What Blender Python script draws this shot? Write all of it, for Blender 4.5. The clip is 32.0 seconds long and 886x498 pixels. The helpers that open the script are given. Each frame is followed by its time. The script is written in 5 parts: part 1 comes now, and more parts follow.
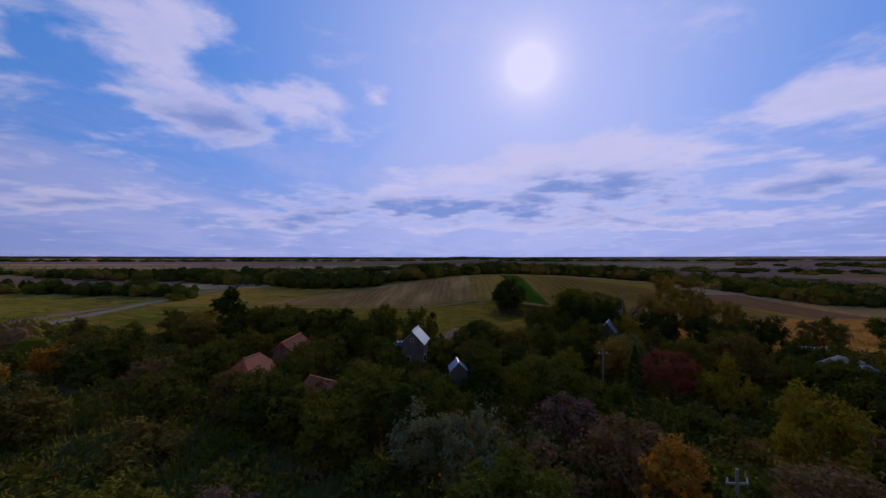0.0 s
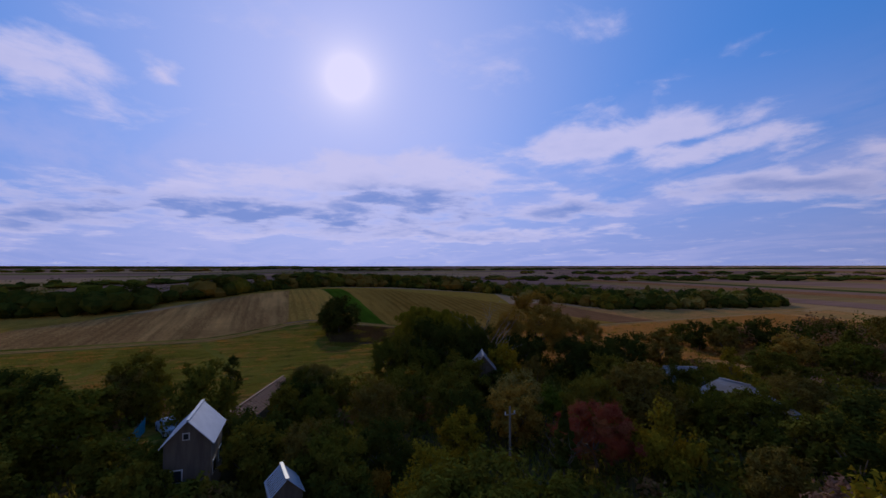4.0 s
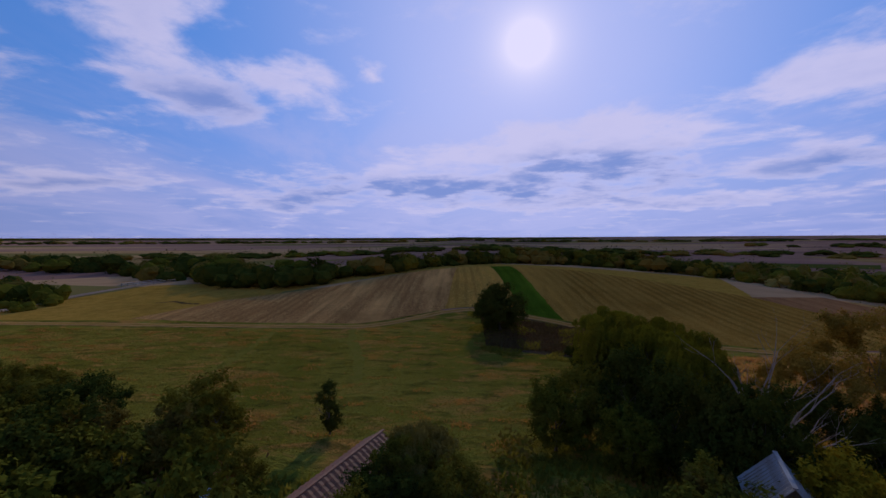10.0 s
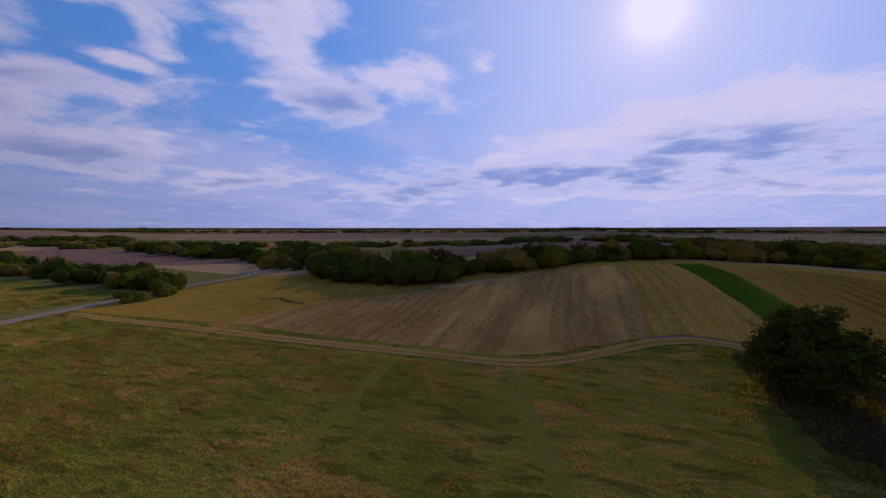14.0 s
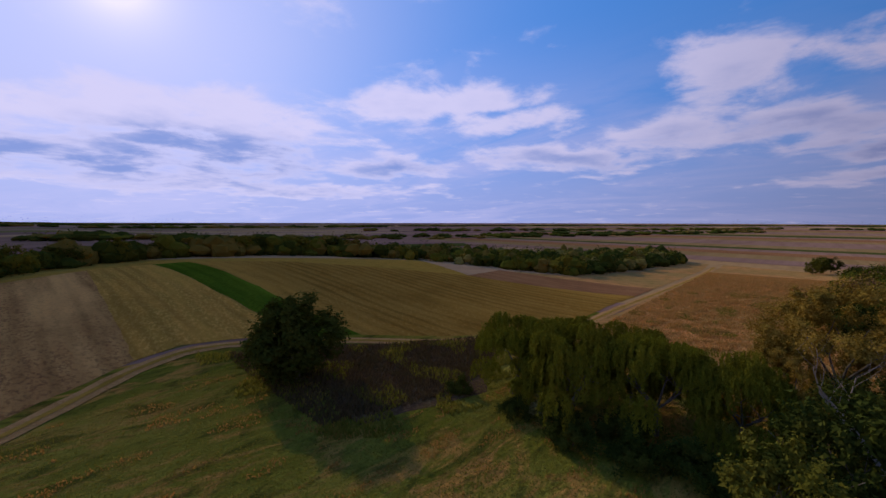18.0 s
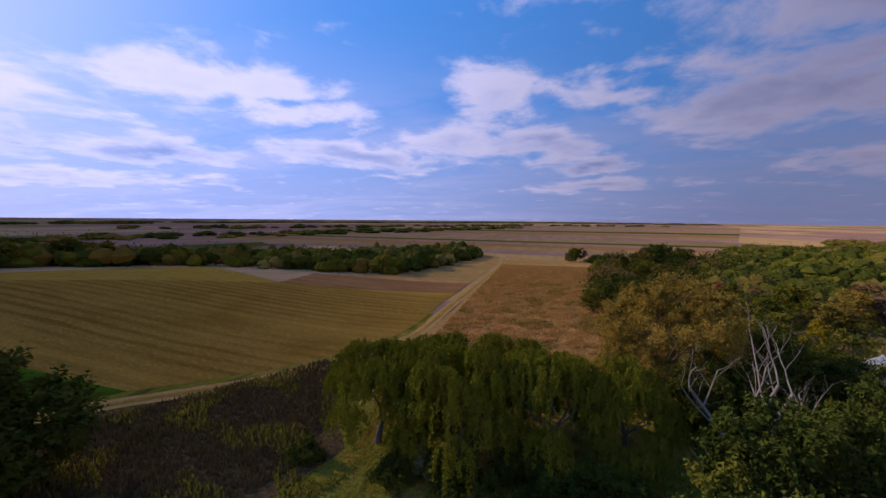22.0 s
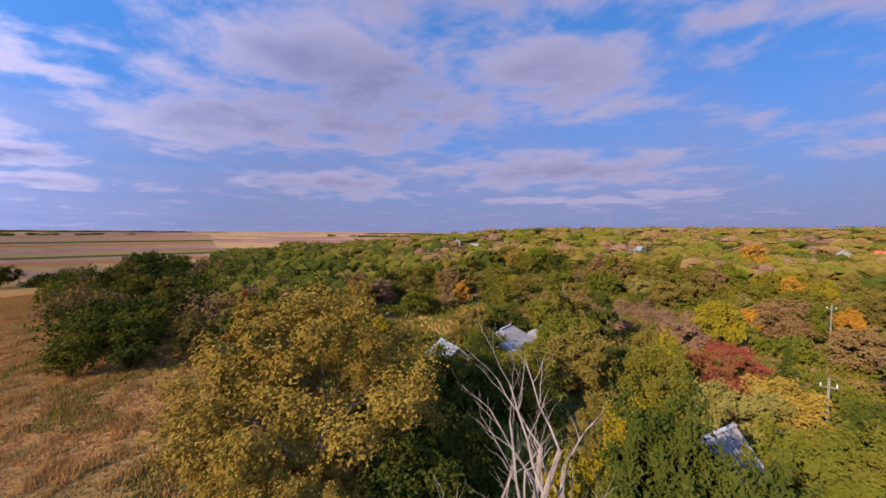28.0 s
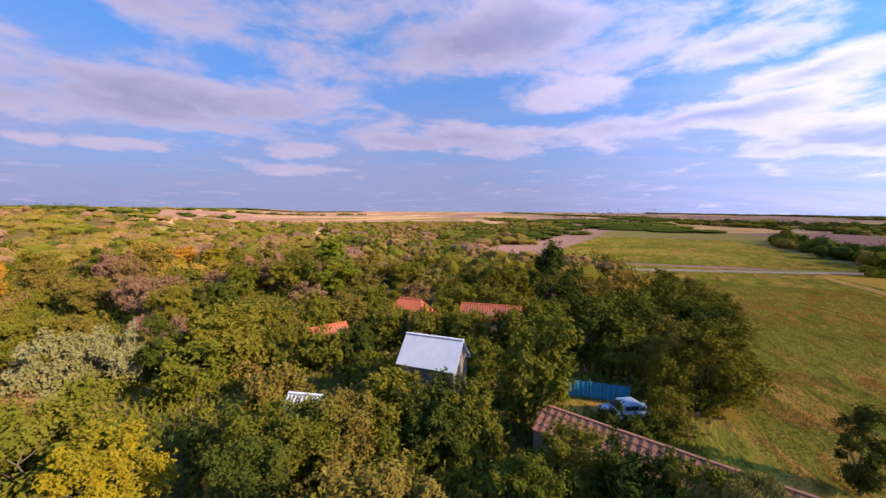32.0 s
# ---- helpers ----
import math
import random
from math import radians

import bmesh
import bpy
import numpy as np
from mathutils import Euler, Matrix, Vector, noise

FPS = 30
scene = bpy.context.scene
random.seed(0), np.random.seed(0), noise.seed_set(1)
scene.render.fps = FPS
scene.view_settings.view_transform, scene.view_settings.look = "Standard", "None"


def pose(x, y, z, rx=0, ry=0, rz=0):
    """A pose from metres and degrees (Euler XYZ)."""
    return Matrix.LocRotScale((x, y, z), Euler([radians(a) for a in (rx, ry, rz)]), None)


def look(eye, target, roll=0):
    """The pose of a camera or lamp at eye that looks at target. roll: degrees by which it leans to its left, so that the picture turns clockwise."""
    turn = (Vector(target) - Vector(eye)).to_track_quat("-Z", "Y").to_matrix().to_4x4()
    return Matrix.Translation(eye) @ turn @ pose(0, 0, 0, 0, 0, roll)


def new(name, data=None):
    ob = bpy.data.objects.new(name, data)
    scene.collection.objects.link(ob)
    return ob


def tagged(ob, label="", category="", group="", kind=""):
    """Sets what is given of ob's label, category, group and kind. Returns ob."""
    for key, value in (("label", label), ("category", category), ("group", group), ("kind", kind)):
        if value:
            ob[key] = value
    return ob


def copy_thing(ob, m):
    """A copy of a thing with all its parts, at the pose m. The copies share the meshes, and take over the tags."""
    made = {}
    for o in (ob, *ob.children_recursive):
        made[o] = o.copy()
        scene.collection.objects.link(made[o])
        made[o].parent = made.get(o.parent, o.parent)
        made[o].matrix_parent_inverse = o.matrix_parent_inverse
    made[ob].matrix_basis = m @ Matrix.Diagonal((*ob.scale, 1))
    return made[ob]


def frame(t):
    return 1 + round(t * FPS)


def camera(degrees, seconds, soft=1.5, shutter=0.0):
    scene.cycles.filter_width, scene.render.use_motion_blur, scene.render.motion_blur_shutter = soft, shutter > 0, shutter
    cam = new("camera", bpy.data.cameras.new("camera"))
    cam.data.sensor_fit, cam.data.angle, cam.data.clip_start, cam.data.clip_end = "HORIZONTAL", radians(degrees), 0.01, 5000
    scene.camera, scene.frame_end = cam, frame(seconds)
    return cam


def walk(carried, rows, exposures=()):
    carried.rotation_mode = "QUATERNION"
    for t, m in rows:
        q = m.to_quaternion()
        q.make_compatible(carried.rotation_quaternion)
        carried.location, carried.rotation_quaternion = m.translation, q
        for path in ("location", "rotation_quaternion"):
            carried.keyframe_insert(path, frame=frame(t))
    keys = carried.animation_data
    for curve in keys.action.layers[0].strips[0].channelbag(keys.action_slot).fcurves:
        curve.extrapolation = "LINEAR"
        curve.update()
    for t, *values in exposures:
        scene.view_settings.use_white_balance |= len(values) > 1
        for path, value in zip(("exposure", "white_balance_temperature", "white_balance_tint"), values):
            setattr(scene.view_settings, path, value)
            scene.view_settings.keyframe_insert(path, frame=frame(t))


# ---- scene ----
cam = camera(96.20, 32.0, 1.5)
PATH = [
    (0.0, pose(5.43, 6.39, 16.28, 91.00, -0.01, 3.32)),
    (0.5, pose(3.55, 9.29, 16.39, 90.93, 0.27, 0.43)),
    (1.0, pose(2.53, 12.68, 16.39, 90.91, 0.03, -2.30)),
    (1.5, pose(2.31, 15.47, 16.40, 91.14, -0.17, -5.07)),
    (2.0, pose(2.31, 17.76, 16.46, 91.42, -0.14, -8.70)),
    (2.5, pose(2.37, 20.23, 16.53, 91.85, -0.05, -12.82)),
    (3.0, pose(2.31, 22.73, 16.65, 92.07, -0.13, -17.37)),
    (3.5, pose(2.88, 24.98, 16.77, 92.29, -0.03, -20.64)),
    (4.0, pose(3.63, 26.97, 16.91, 92.35, -0.12, -22.84)),
    (4.5, pose(4.53, 28.99, 17.05, 92.39, -0.16, -24.18)),
    (6.5, pose(8.13, 35.66, 17.62, 91.81, 0.04, -22.99)),
    (7.0, pose(8.85, 37.32, 17.94, 91.18, 0.04, -21.58)),
    (7.5, pose(9.66, 38.98, 18.08, 90.64, -0.00, -19.36)),
    (8.0, pose(10.57, 40.49, 18.17, 89.99, 0.26, -16.07)),
    (8.5, pose(11.10, 42.28, 18.25, 89.41, 0.38, -11.99)),
    (9.0, pose(11.32, 44.88, 18.31, 88.96, 0.31, -7.33)),
    (9.5, pose(11.31, 47.70, 18.31, 88.53, 0.23, -2.34)),
    (10.0, pose(11.14, 50.69, 18.30, 88.16, 0.18, 2.89)),
    (10.5, pose(10.81, 53.63, 18.35, 87.79, 0.15, 8.74)),
    (11.0, pose(9.88, 57.07, 18.19, 87.48, 0.17, 15.01)),
    (11.5, pose(7.87, 62.34, 18.17, 87.17, 0.02, 20.87)),
    (12.0, pose(6.36, 67.27, 18.05, 87.03, 0.24, 25.29)),
    (12.5, pose(4.43, 70.88, 17.80, 86.96, 0.30, 27.28)),
    (13.0, pose(1.34, 74.08, 17.50, 86.85, 0.24, 26.68)),
    (13.5, pose(-1.24, 77.27, 17.17, 86.83, 0.19, 23.85)),
    (14.0, pose(-3.11, 80.33, 16.96, 86.80, 0.15, 18.48)),
    (14.5, pose(-4.02, 82.58, 16.99, 86.76, 0.03, 10.25)),
    (15.0, pose(-4.90, 83.52, 17.26, 86.69, -0.47, -0.40)),
    (15.5, pose(-4.68, 85.30, 17.50, 86.72, -0.36, -10.50)),
    (17.5, pose(-2.32, 87.39, 16.99, 86.55, -0.52, -42.28)),
    (18.0, pose(-2.17, 87.08, 17.06, 86.25, -0.31, -47.84)),
    (18.5, pose(-2.06, 88.01, 17.26, 86.23, 0.04, -53.76)),
    (19.0, pose(-1.19, 89.48, 17.23, 85.67, -0.16, -58.91)),
    (19.5, pose(-0.35, 90.50, 17.14, 85.62, -0.13, -62.96)),
    (20.0, pose(0.18, 91.52, 17.12, 85.50, -0.41, -66.32)),
    (20.5, pose(0.68, 92.61, 17.19, 85.57, -0.28, -69.25)),
    (21.0, pose(1.20, 93.84, 17.21, 85.63, -0.46, -71.90)),
    (21.5, pose(2.09, 94.97, 17.29, 85.79, -0.56, -74.10)),
    (22.0, pose(3.57, 95.90, 17.33, 85.97, -0.59, -75.92)),
    (22.5, pose(5.55, 96.67, 17.32, 86.08, -0.70, -77.53)),
    (23.0, pose(7.77, 97.27, 17.26, 86.24, -0.69, -79.47)),
    (23.5, pose(9.09, 98.66, 17.27, 86.44, -0.66, -82.07)),
    (24.0, pose(10.72, 99.80, 17.34, 86.72, -0.36, -85.23)),
    (24.5, pose(13.36, 99.74, 17.32, 86.99, -0.06, -88.98)),
    (26.5, pose(19.72, 99.17, 15.61, 87.96, 0.11, -112.54)),
    (27.0, pose(23.13, 98.64, 15.50, 88.09, 0.16, -123.82)),
    (27.5, pose(25.76, 97.58, 15.58, 87.92, 0.18, -133.89)),
    (28.0, pose(27.74, 95.94, 15.59, 87.55, -0.17, -143.45)),
    (28.5, pose(30.26, 93.91, 15.50, 87.62, -0.03, -155.28)),
    (29.0, pose(32.21, 90.47, 15.35, 87.78, -0.12, -167.53)),
    (29.5, pose(33.12, 86.32, 15.15, 88.00, -0.21, -178.98)),
    (30.0, pose(33.01, 81.76, 15.10, 87.97, -0.55, 168.88)),
    (30.5, pose(31.98, 77.97, 15.09, 87.61, -0.26, 154.14)),
    (31.0, pose(30.40, 74.72, 15.07, 86.85, -0.35, 138.42)),
    (31.5, pose(27.69, 72.58, 15.13, 85.72, -0.30, 123.77)),
    (32.0, pose(24.87, 70.89, 15.02, 84.76, -0.47, 107.61)),
]
EXPOSURES = [(0, -0.98, 6100, 10), (9, -0.98, 6150, 10), (13, -0.84, 6450, 10), (15, -0.88, 6550, 10), (18, -0.74, 6450, 10), (22, -0.48, 6300, 10), (24, -0.3, 6200, 10), (27, 0.02, 6150, 10), (28, 0.12, 6250, 10), (30, 0.32, 6450, 10),
             (32, 0.48, 6850, 10)]
walk(cam, PATH, EXPOSURES)

# ---- world, sun ----
SUN_AZ, SUN_EL = -9.1, 25.0          # degrees, anticlockwise from +y


def heading(az, el):
    a, e = radians(az), radians(el)
    return Vector((-math.sin(a) * math.cos(e), math.cos(a) * math.cos(e), math.sin(e)))


def node_math(nt, op, a, b=None, c=None, clamp=False):
    n = nt.nodes.new("ShaderNodeMath")
    n.operation, n.use_clamp = op, clamp
    for i, v in enumerate((a, b, c)):
        if v is None:
            continue
        if isinstance(v, (int, float)):
            n.inputs[i].default_value = v
        else:
            nt.links.new(v, n.inputs[i])
    return n.outputs[0]


def node_dot(nt, a, vec):
    n = nt.nodes.new("ShaderNodeVectorMath")
    n.operation = "DOT_PRODUCT"
    nt.links.new(a, n.inputs[0])
    n.inputs[1].default_value = vec
    return n.outputs["Value"]


def node_mix(nt, f, a, b):
    n = nt.nodes.new("ShaderNodeMix")
    n.data_type = "RGBA"
    for sock, v in ((n.inputs[0], f), (n.inputs[6], a), (n.inputs[7], b)):
        if isinstance(v, (int, float)):
            sock.default_value = v
        elif isinstance(v, tuple):
            sock.default_value = (*v[:3], 1)
        else:
            nt.links.new(v, sock)
    return n.outputs[2]


def node_noise(nt, vec, scale, detail=4.0, rough=0.55, distortion=0.0):
    n = nt.nodes.new("ShaderNodeTexNoise")
    n.inputs["Scale"].default_value = scale
    n.inputs["Detail"].default_value = detail
    n.inputs["Roughness"].default_value = rough
    n.inputs["Distortion"].default_value = distortion
    if vec is not None:
        nt.links.new(vec, n.inputs["Vector"])
    return n.outputs[0]


def node_range(nt, v, a, b, c=0.0, d=1.0, smooth=True):
    n = nt.nodes.new("ShaderNodeMapRange")
    n.interpolation_type = "SMOOTHSTEP" if smooth else "LINEAR"
    nt.links.new(v, n.inputs[0])
    for i, q in enumerate((a, b, c, d)):
        n.inputs[i + 1].default_value = q
    return n.outputs[0]


def node_scale(nt, vec, s):
    n = nt.nodes.new("ShaderNodeVectorMath")
    n.operation = "MULTIPLY"
    nt.links.new(vec, n.inputs[0])
    n.inputs[1].default_value = s
    return n.outputs[0]


# each cloud: azimuth, elevation, half width, half height (degrees), how far it lies in its own shade
CLOUDS_AHEAD = [
    (38.5, 25.5, 8.5, 3.2, 0.3), (26, 19.8, 9, 2.4, 0.2), (33.5, 16.6, 5.6, 2.7, 0.9), (12.4, 22, 1.6, 0.9, 0), (1.6, 7.1, 21, 1.9, 1.7), (-12, 11.2, 22, 2.0, 0), (-20, 14.2, 13.6, 2.3, 0), (-18.8, 8.8, 11, 2.4, 1.6),
    (-41, 15.7, 6, 1.8, 0.2), (-42, 8.1, 8, 1.4, 0.9), (45.6, 6, 7, 1.1, 0.7), (56, 18.1, 3.2, 1.0, 0), (65, 14.3, 8, 1.5, 0.7), (70.6, 19.2, 7.6, 2.0, 0.8), (54.6, 21.5, 2.8, 1.6, 0.2), (60, 24, 11, 2.3, 0.8),
    (62, 8.2, 9, 2.2, 0.9), (23.6, 5, 7, 1.2, 0.9), (-54, 17.4, 6, 1.6, 0.1), (-58.6, 13.8, 6, 1.5, 0.1), (-64, 8.9, 14, 1.5, 0.7), (-20, 4.6, 24, 0.8, 0.6),
]
CLOUDS_BACK = [
    (-83, 16.3, 4.4, 3.8, 0.3), (-89.5, 10.4, 7, 1.8, 0.7), (-95.5, 7.4, 5, 0.9, 1.0), (-77, 11, 6, 2.6, 0.4), (-97, 16.8, 6.5, 1.2, 0.2), (-115, 14.8, 12, 3.8, 0.75), (-133, 19.5, 18, 6.6, 0.95), (-124, 22, 10, 4.6, 0.8),
    (-156, 21, 12, 4.0, 0.6), (-128, 6.7, 9, 1.3, 0.6), (-160, 8.9, 15, 1.9, 0.7), (-162, 4.4, 10, 0.6, 0.2), (-98, 4.6, 8, 0.8, 0.6), (-177, 23.6, 5, 1.7, 0.4), (156, 25.6, 18, 4.2, 0.8), (143, 13, 23, 3.1, 0.75),
    (-173, 5.3, 4.4, 0.6, 0.2), (130, 5.8, 6, 0.7, 0.3), (98.8, 23.6, 23, 4.2, 0.9), (90, 15.6, 5.4, 1.5, 0.1), (75, 11.5, 13, 1.6, 0.8), (106, 10.3, 15, 1.7, 0.6), (152, 7.1, 2.5, 0.5, 0), (146, 7.1, 3, 0.7, 0), (127, 8.2, 4.3, 0.8, 0.1),
    (-146, 34, 26, 7, 0.8), (120, 35, 40, 8, 0.8),
]


def make_world():
    world = bpy.data.worlds.new("sky")
    scene.world = world
    world.use_nodes = True
    nt = world.node_tree
    nt.nodes.clear()
    out = nt.nodes.new("ShaderNodeOutputWorld")
    back = nt.nodes.new("ShaderNodeBackground")
    nt.links.new(back.outputs[0], out.inputs[0])
    sky = nt.nodes.new("ShaderNodeTexSky")
    sky.sky_type, sky.sun_disc = "NISHITA", False
    sky.sun_elevation, sky.sun_rotation = radians(SUN_EL), radians(-SUN_AZ)
    sky.air_density, sky.dust_density, sky.ozone_density = 1.0, 0.6, 3.0
    d = nt.nodes.new("ShaderNodeTexCoord").outputs["Generated"]
    # wobbled direction for ragged cloud edges
    wob = nt.nodes.new("ShaderNodeTexNoise")
    wob.inputs["Scale"].default_value, wob.inputs["Detail"].default_value = 5.0, 5.0
    nt.links.new(node_scale(nt, d, (1, 1, 2.2)), wob.inputs["Vector"])
    off = nt.nodes.new("ShaderNodeVectorMath")
    off.operation = "MULTIPLY_ADD"
    nt.links.new(wob.outputs["Color"], off.inputs[0])
    off.inputs[1].default_value = (0.16, 0.16, 0.09)
    base = nt.nodes.new("ShaderNodeVectorMath")
    base.operation = "ADD"
    nt.links.new(d, base.inputs[0])
    base.inputs[1].default_value = (-0.08, -0.08, -0.045)
    nt.links.new(base.outputs[0], off.inputs[2])
    dw = off.outputs[0]
    total, under = None, None
    for az, el, hw, hh, gloom in CLOUDS_AHEAD + CLOUDS_BACK:
        f = heading(az, el)
        hw, hh = 1.4 * hw, 1.5 * hh
        side = Vector((math.cos(radians(az)), math.sin(radians(az)), 0))
        up = side.cross(f)
        u = node_math(nt, "DIVIDE", node_dot(nt, dw, side), math.sin(radians(hw)))
        w = node_math(nt, "DIVIDE", node_dot(nt, dw, up), math.sin(radians(hh)))
        q = node_math(nt, "SQRT", node_math(nt, "ADD", node_math(nt, "MULTIPLY", u, u), node_math(nt, "MULTIPLY", w, w)))
        q = node_math(nt, "SUBTRACT", 1.25, q)
        ahead = node_math(nt, "GREATER_THAN", node_dot(nt, d, f), 0.2)
        q = node_math(nt, "MULTIPLY", node_math(nt, "MAXIMUM", q, 0.0), ahead)
        total = q if total is None else node_math(nt, "MAXIMUM", total, q)
        if gloom:
            lo = node_math(nt, "MULTIPLY", q, node_range(nt, w, 0.9, -0.2, 0.35 * gloom, gloom))
            under = lo if under is None else node_math(nt, "MAXIMUM", under, lo)
    # the cloud layer lies flat overhead: noise in its own plane, so that it draws together towards the horizon
    z = nt.nodes.new("ShaderNodeSeparateXYZ")
    nt.links.new(d, z.inputs[0])
    flat = nt.nodes.new("ShaderNodeVectorMath")
    flat.operation = "SCALE"
    nt.links.new(d, flat.inputs[0])
    nt.links.new(node_math(nt, "DIVIDE", 1.0, node_math(nt, "ADD", node_math(nt, "MAXIMUM", z.outputs[2], 0.0), 0.12)), flat.inputs["Scale"])
    layer = flat.outputs[0]
    fine = node_noise(nt, layer, 2.3, 11.0, 0.6, 0.25)
    dens = node_math(nt, "ADD", total, node_math(nt, "MULTIPLY", node_math(nt, "SUBTRACT", fine, 0.5), 2.9))
    mask = node_range(nt, dens, 0.12, 0.9)
    # thin veil, more of it towards the horizon
    low = node_range(nt, z.outputs[2], 0.46, 0.02)
    veil = node_math(nt, "MULTIPLY", node_range(nt, node_noise(nt, node_scale(nt, layer, (1, 0.45, 1)), 1.1, 9.0, 0.62, 0.6), 0.36, 0.66), low)
    shade = node_math(nt, "ADD", under, node_math(nt, "MULTIPLY", node_math(nt, "SUBTRACT", node_noise(nt, layer, 3.4, 8.0, 0.6), 0.5), 0.9))
    shade = node_math(nt, "MULTIPLY", node_range(nt, shade, 0.0, 1.15), node_range(nt, dens, 0.3, 1.2))
    to_sun = node_dot(nt, d, heading(SUN_AZ, SUN_EL))
    halo = node_math(nt, "POWER", node_math(nt, "MAXIMUM", to_sun, 0.0), 9.0)
    glare = node_math(nt, "POWER", node_math(nt, "MAXIMUM", to_sun, 0.0), 300.0)
    core = node_math(nt, "POWER", node_math(nt, "MAXIMUM", to_sun, 0.0), 1200.0)
    side = node_range(nt, to_sun, -0.35, 0.95)
    clear = nt.nodes.new("ShaderNodeMix")
    clear.data_type, clear.blend_type = "RGBA", "MULTIPLY"
    clear.inputs[0].default_value = 1.0
    nt.links.new(sky.outputs[0], clear.inputs[6])
    clear.inputs[7].default_value = (*SKY_TINT, 1)
    high = node_mix(nt, 0.6, clear.outputs[2], node_mix(nt, side, *HIGH))
    rim = node_mix(nt, side, *RIM)
    air = node_mix(nt, node_range(nt, z.outputs[2], 0.33, -0.02), high, rim)
    air = node_mix(nt, node_math(nt, "MULTIPLY", veil, node_range(nt, to_sun, -0.2, 0.8, 0.65, 0.95)), air, node_mix(nt, side, *VEIL))
    air = node_mix(nt, node_math(nt, "MULTIPLY", halo, 0.85), air, AUREOLE)
    lit = node_mix(nt, side, *CLOUD_LIT)
    cloud = node_mix(nt, shade, lit, node_mix(nt, side, *CLOUD_SHADE))
    full = node_mix(nt, node_math(nt, "MULTIPLY", mask, 0.93), air, cloud)
    full = node_mix(nt, node_math(nt, "MINIMUM", node_math(nt, "ADD", glare, core), 1.0), full, GLARE)
    nt.links.new(full, back.inputs[0])
    back.inputs[1].default_value = 0.1


# colours away from the sun and towards it
SKY_TINT = (0.8, 1.0, 1.6)
HIGH = ((0.6, 2.4, 6.2), (1.4, 5.6, 16.0))
RIM = ((2.2, 2.55, 4.6), (5.4, 6.6, 13.4))
VEIL = ((2.6, 2.7, 4.8), (7.4, 8.0, 14.4))
CLOUD_LIT = ((4.1, 3.75, 5.7), (11.4, 10.8, 15.6))
CLOUD_SHADE = ((2.45, 2.35, 4.1), (3.9, 5.4, 11.8))
AUREOLE = (10.2, 10.4, 16.6)
GLARE = (15.2, 14.2, 18.6)
make_world()
sun_lamp = new("sun", bpy.data.lights.new("sun", "SUN"))
sun_lamp.data.energy, sun_lamp.data.angle, sun_lamp.data.color = 5.0, radians(0.6), (1.0, 0.85, 0.63)
sun_lamp.matrix_world = look(heading(SUN_AZ, SUN_EL) * 500, (0, 0, 0))

# ---- materials ----


def shader(name, rough=0.9, spec=0.2):
    m = bpy.data.materials.new(name)
    m.use_nodes = True
    nt = m.node_tree
    b = nt.nodes["Principled BSDF"]
    b.inputs["Roughness"].default_value = rough
    b.inputs["Specular IOR Level"].default_value = spec
    b.inputs["Diffuse Roughness"].default_value = 1.0
    return m, nt, b


def bump(nt, b, height, strength, distance):
    n = nt.nodes.new("ShaderNodeBump")
    n.inputs["Strength"].default_value, n.inputs["Distance"].default_value = strength, distance
    nt.links.new(height, n.inputs["Height"])
    nt.links.new(n.outputs[0], b.inputs["Normal"])


def place(nt):
    return nt.nodes.new("ShaderNodeNewGeometry").outputs["Position"]


def earth(name, a, b_, c, coarse, fine, stretch=(1, 1, 1), turn=0.0, amount=0.7, relief=0.5, wide=0.02, rows=0.0, depth=0.6):
    """Ground cover: two colours in coarse patches, a third in fine grain; stretch draws furrows along one way."""
    m, nt, b = shader(name, 1.0, 0.0)
    p = place(nt)
    if turn or stretch != (1, 1, 1):
        mp = nt.nodes.new("ShaderNodeMapping")
        mp.inputs["Rotation"].default_value = (0, 0, radians(turn))
        mp.inputs["Scale"].default_value = stretch
        nt.links.new(p, mp.inputs[0])
        q = mp.outputs[0]
    else:
        q = p
    n1 = node_noise(nt, q, coarse, 6, 0.6)
    n2 = node_noise(nt, node_scale(nt, q, (1, 4, 1)) if rows else q, fine, 5, 0.65)
    n3 = node_noise(nt, p, wide, 4, 0.6)
    col = node_mix(nt, node_range(nt, n1, 0.38, 0.64), a, b_)
    col = node_mix(nt, node_math(nt, "MULTIPLY", node_range(nt, n2, 0.45, 0.66), amount), col, c)
    if rows:
        # furrows or mowing rows, broken up by patches
        sx = nt.nodes.new("ShaderNodeSeparateXYZ")
        nt.links.new(q, sx.inputs[0])
        wave = node_math(nt, "SINE", node_math(nt, "ADD", node_math(nt, "MULTIPLY", sx.outputs[0], 6.2832 / rows), node_math(nt, "MULTIPLY", n1, 5.0)))
        broken = node_range(nt, node_noise(nt, q, 0.13, 5, 0.6), 0.36, 0.62, 0.15, depth)
        col = node_mix(nt, node_math(nt, "MULTIPLY", node_range(nt, wave, -0.3, 0.9), broken), col, tuple(v * 0.45 for v in a))
        long = node_noise(nt, node_scale(nt, q, (1, 0.3, 1)), 0.09, 4, 0.6)
        col = node_mix(nt, node_math(nt, "MULTIPLY", node_range(nt, long, 0.5, 0.66), 0.6), col, tuple(min(1, v * 1.5) for v in b_))
    dark = tuple(v * 0.62 for v in a)
    col = node_mix(nt, node_math(nt, "MULTIPLY", node_range(nt, n3, 0.5, 0.72), 0.55), col, dark)
    nt.links.new(col, b.inputs["Base Color"])
    bump(nt, b, n2, relief, 0.25)
    return m


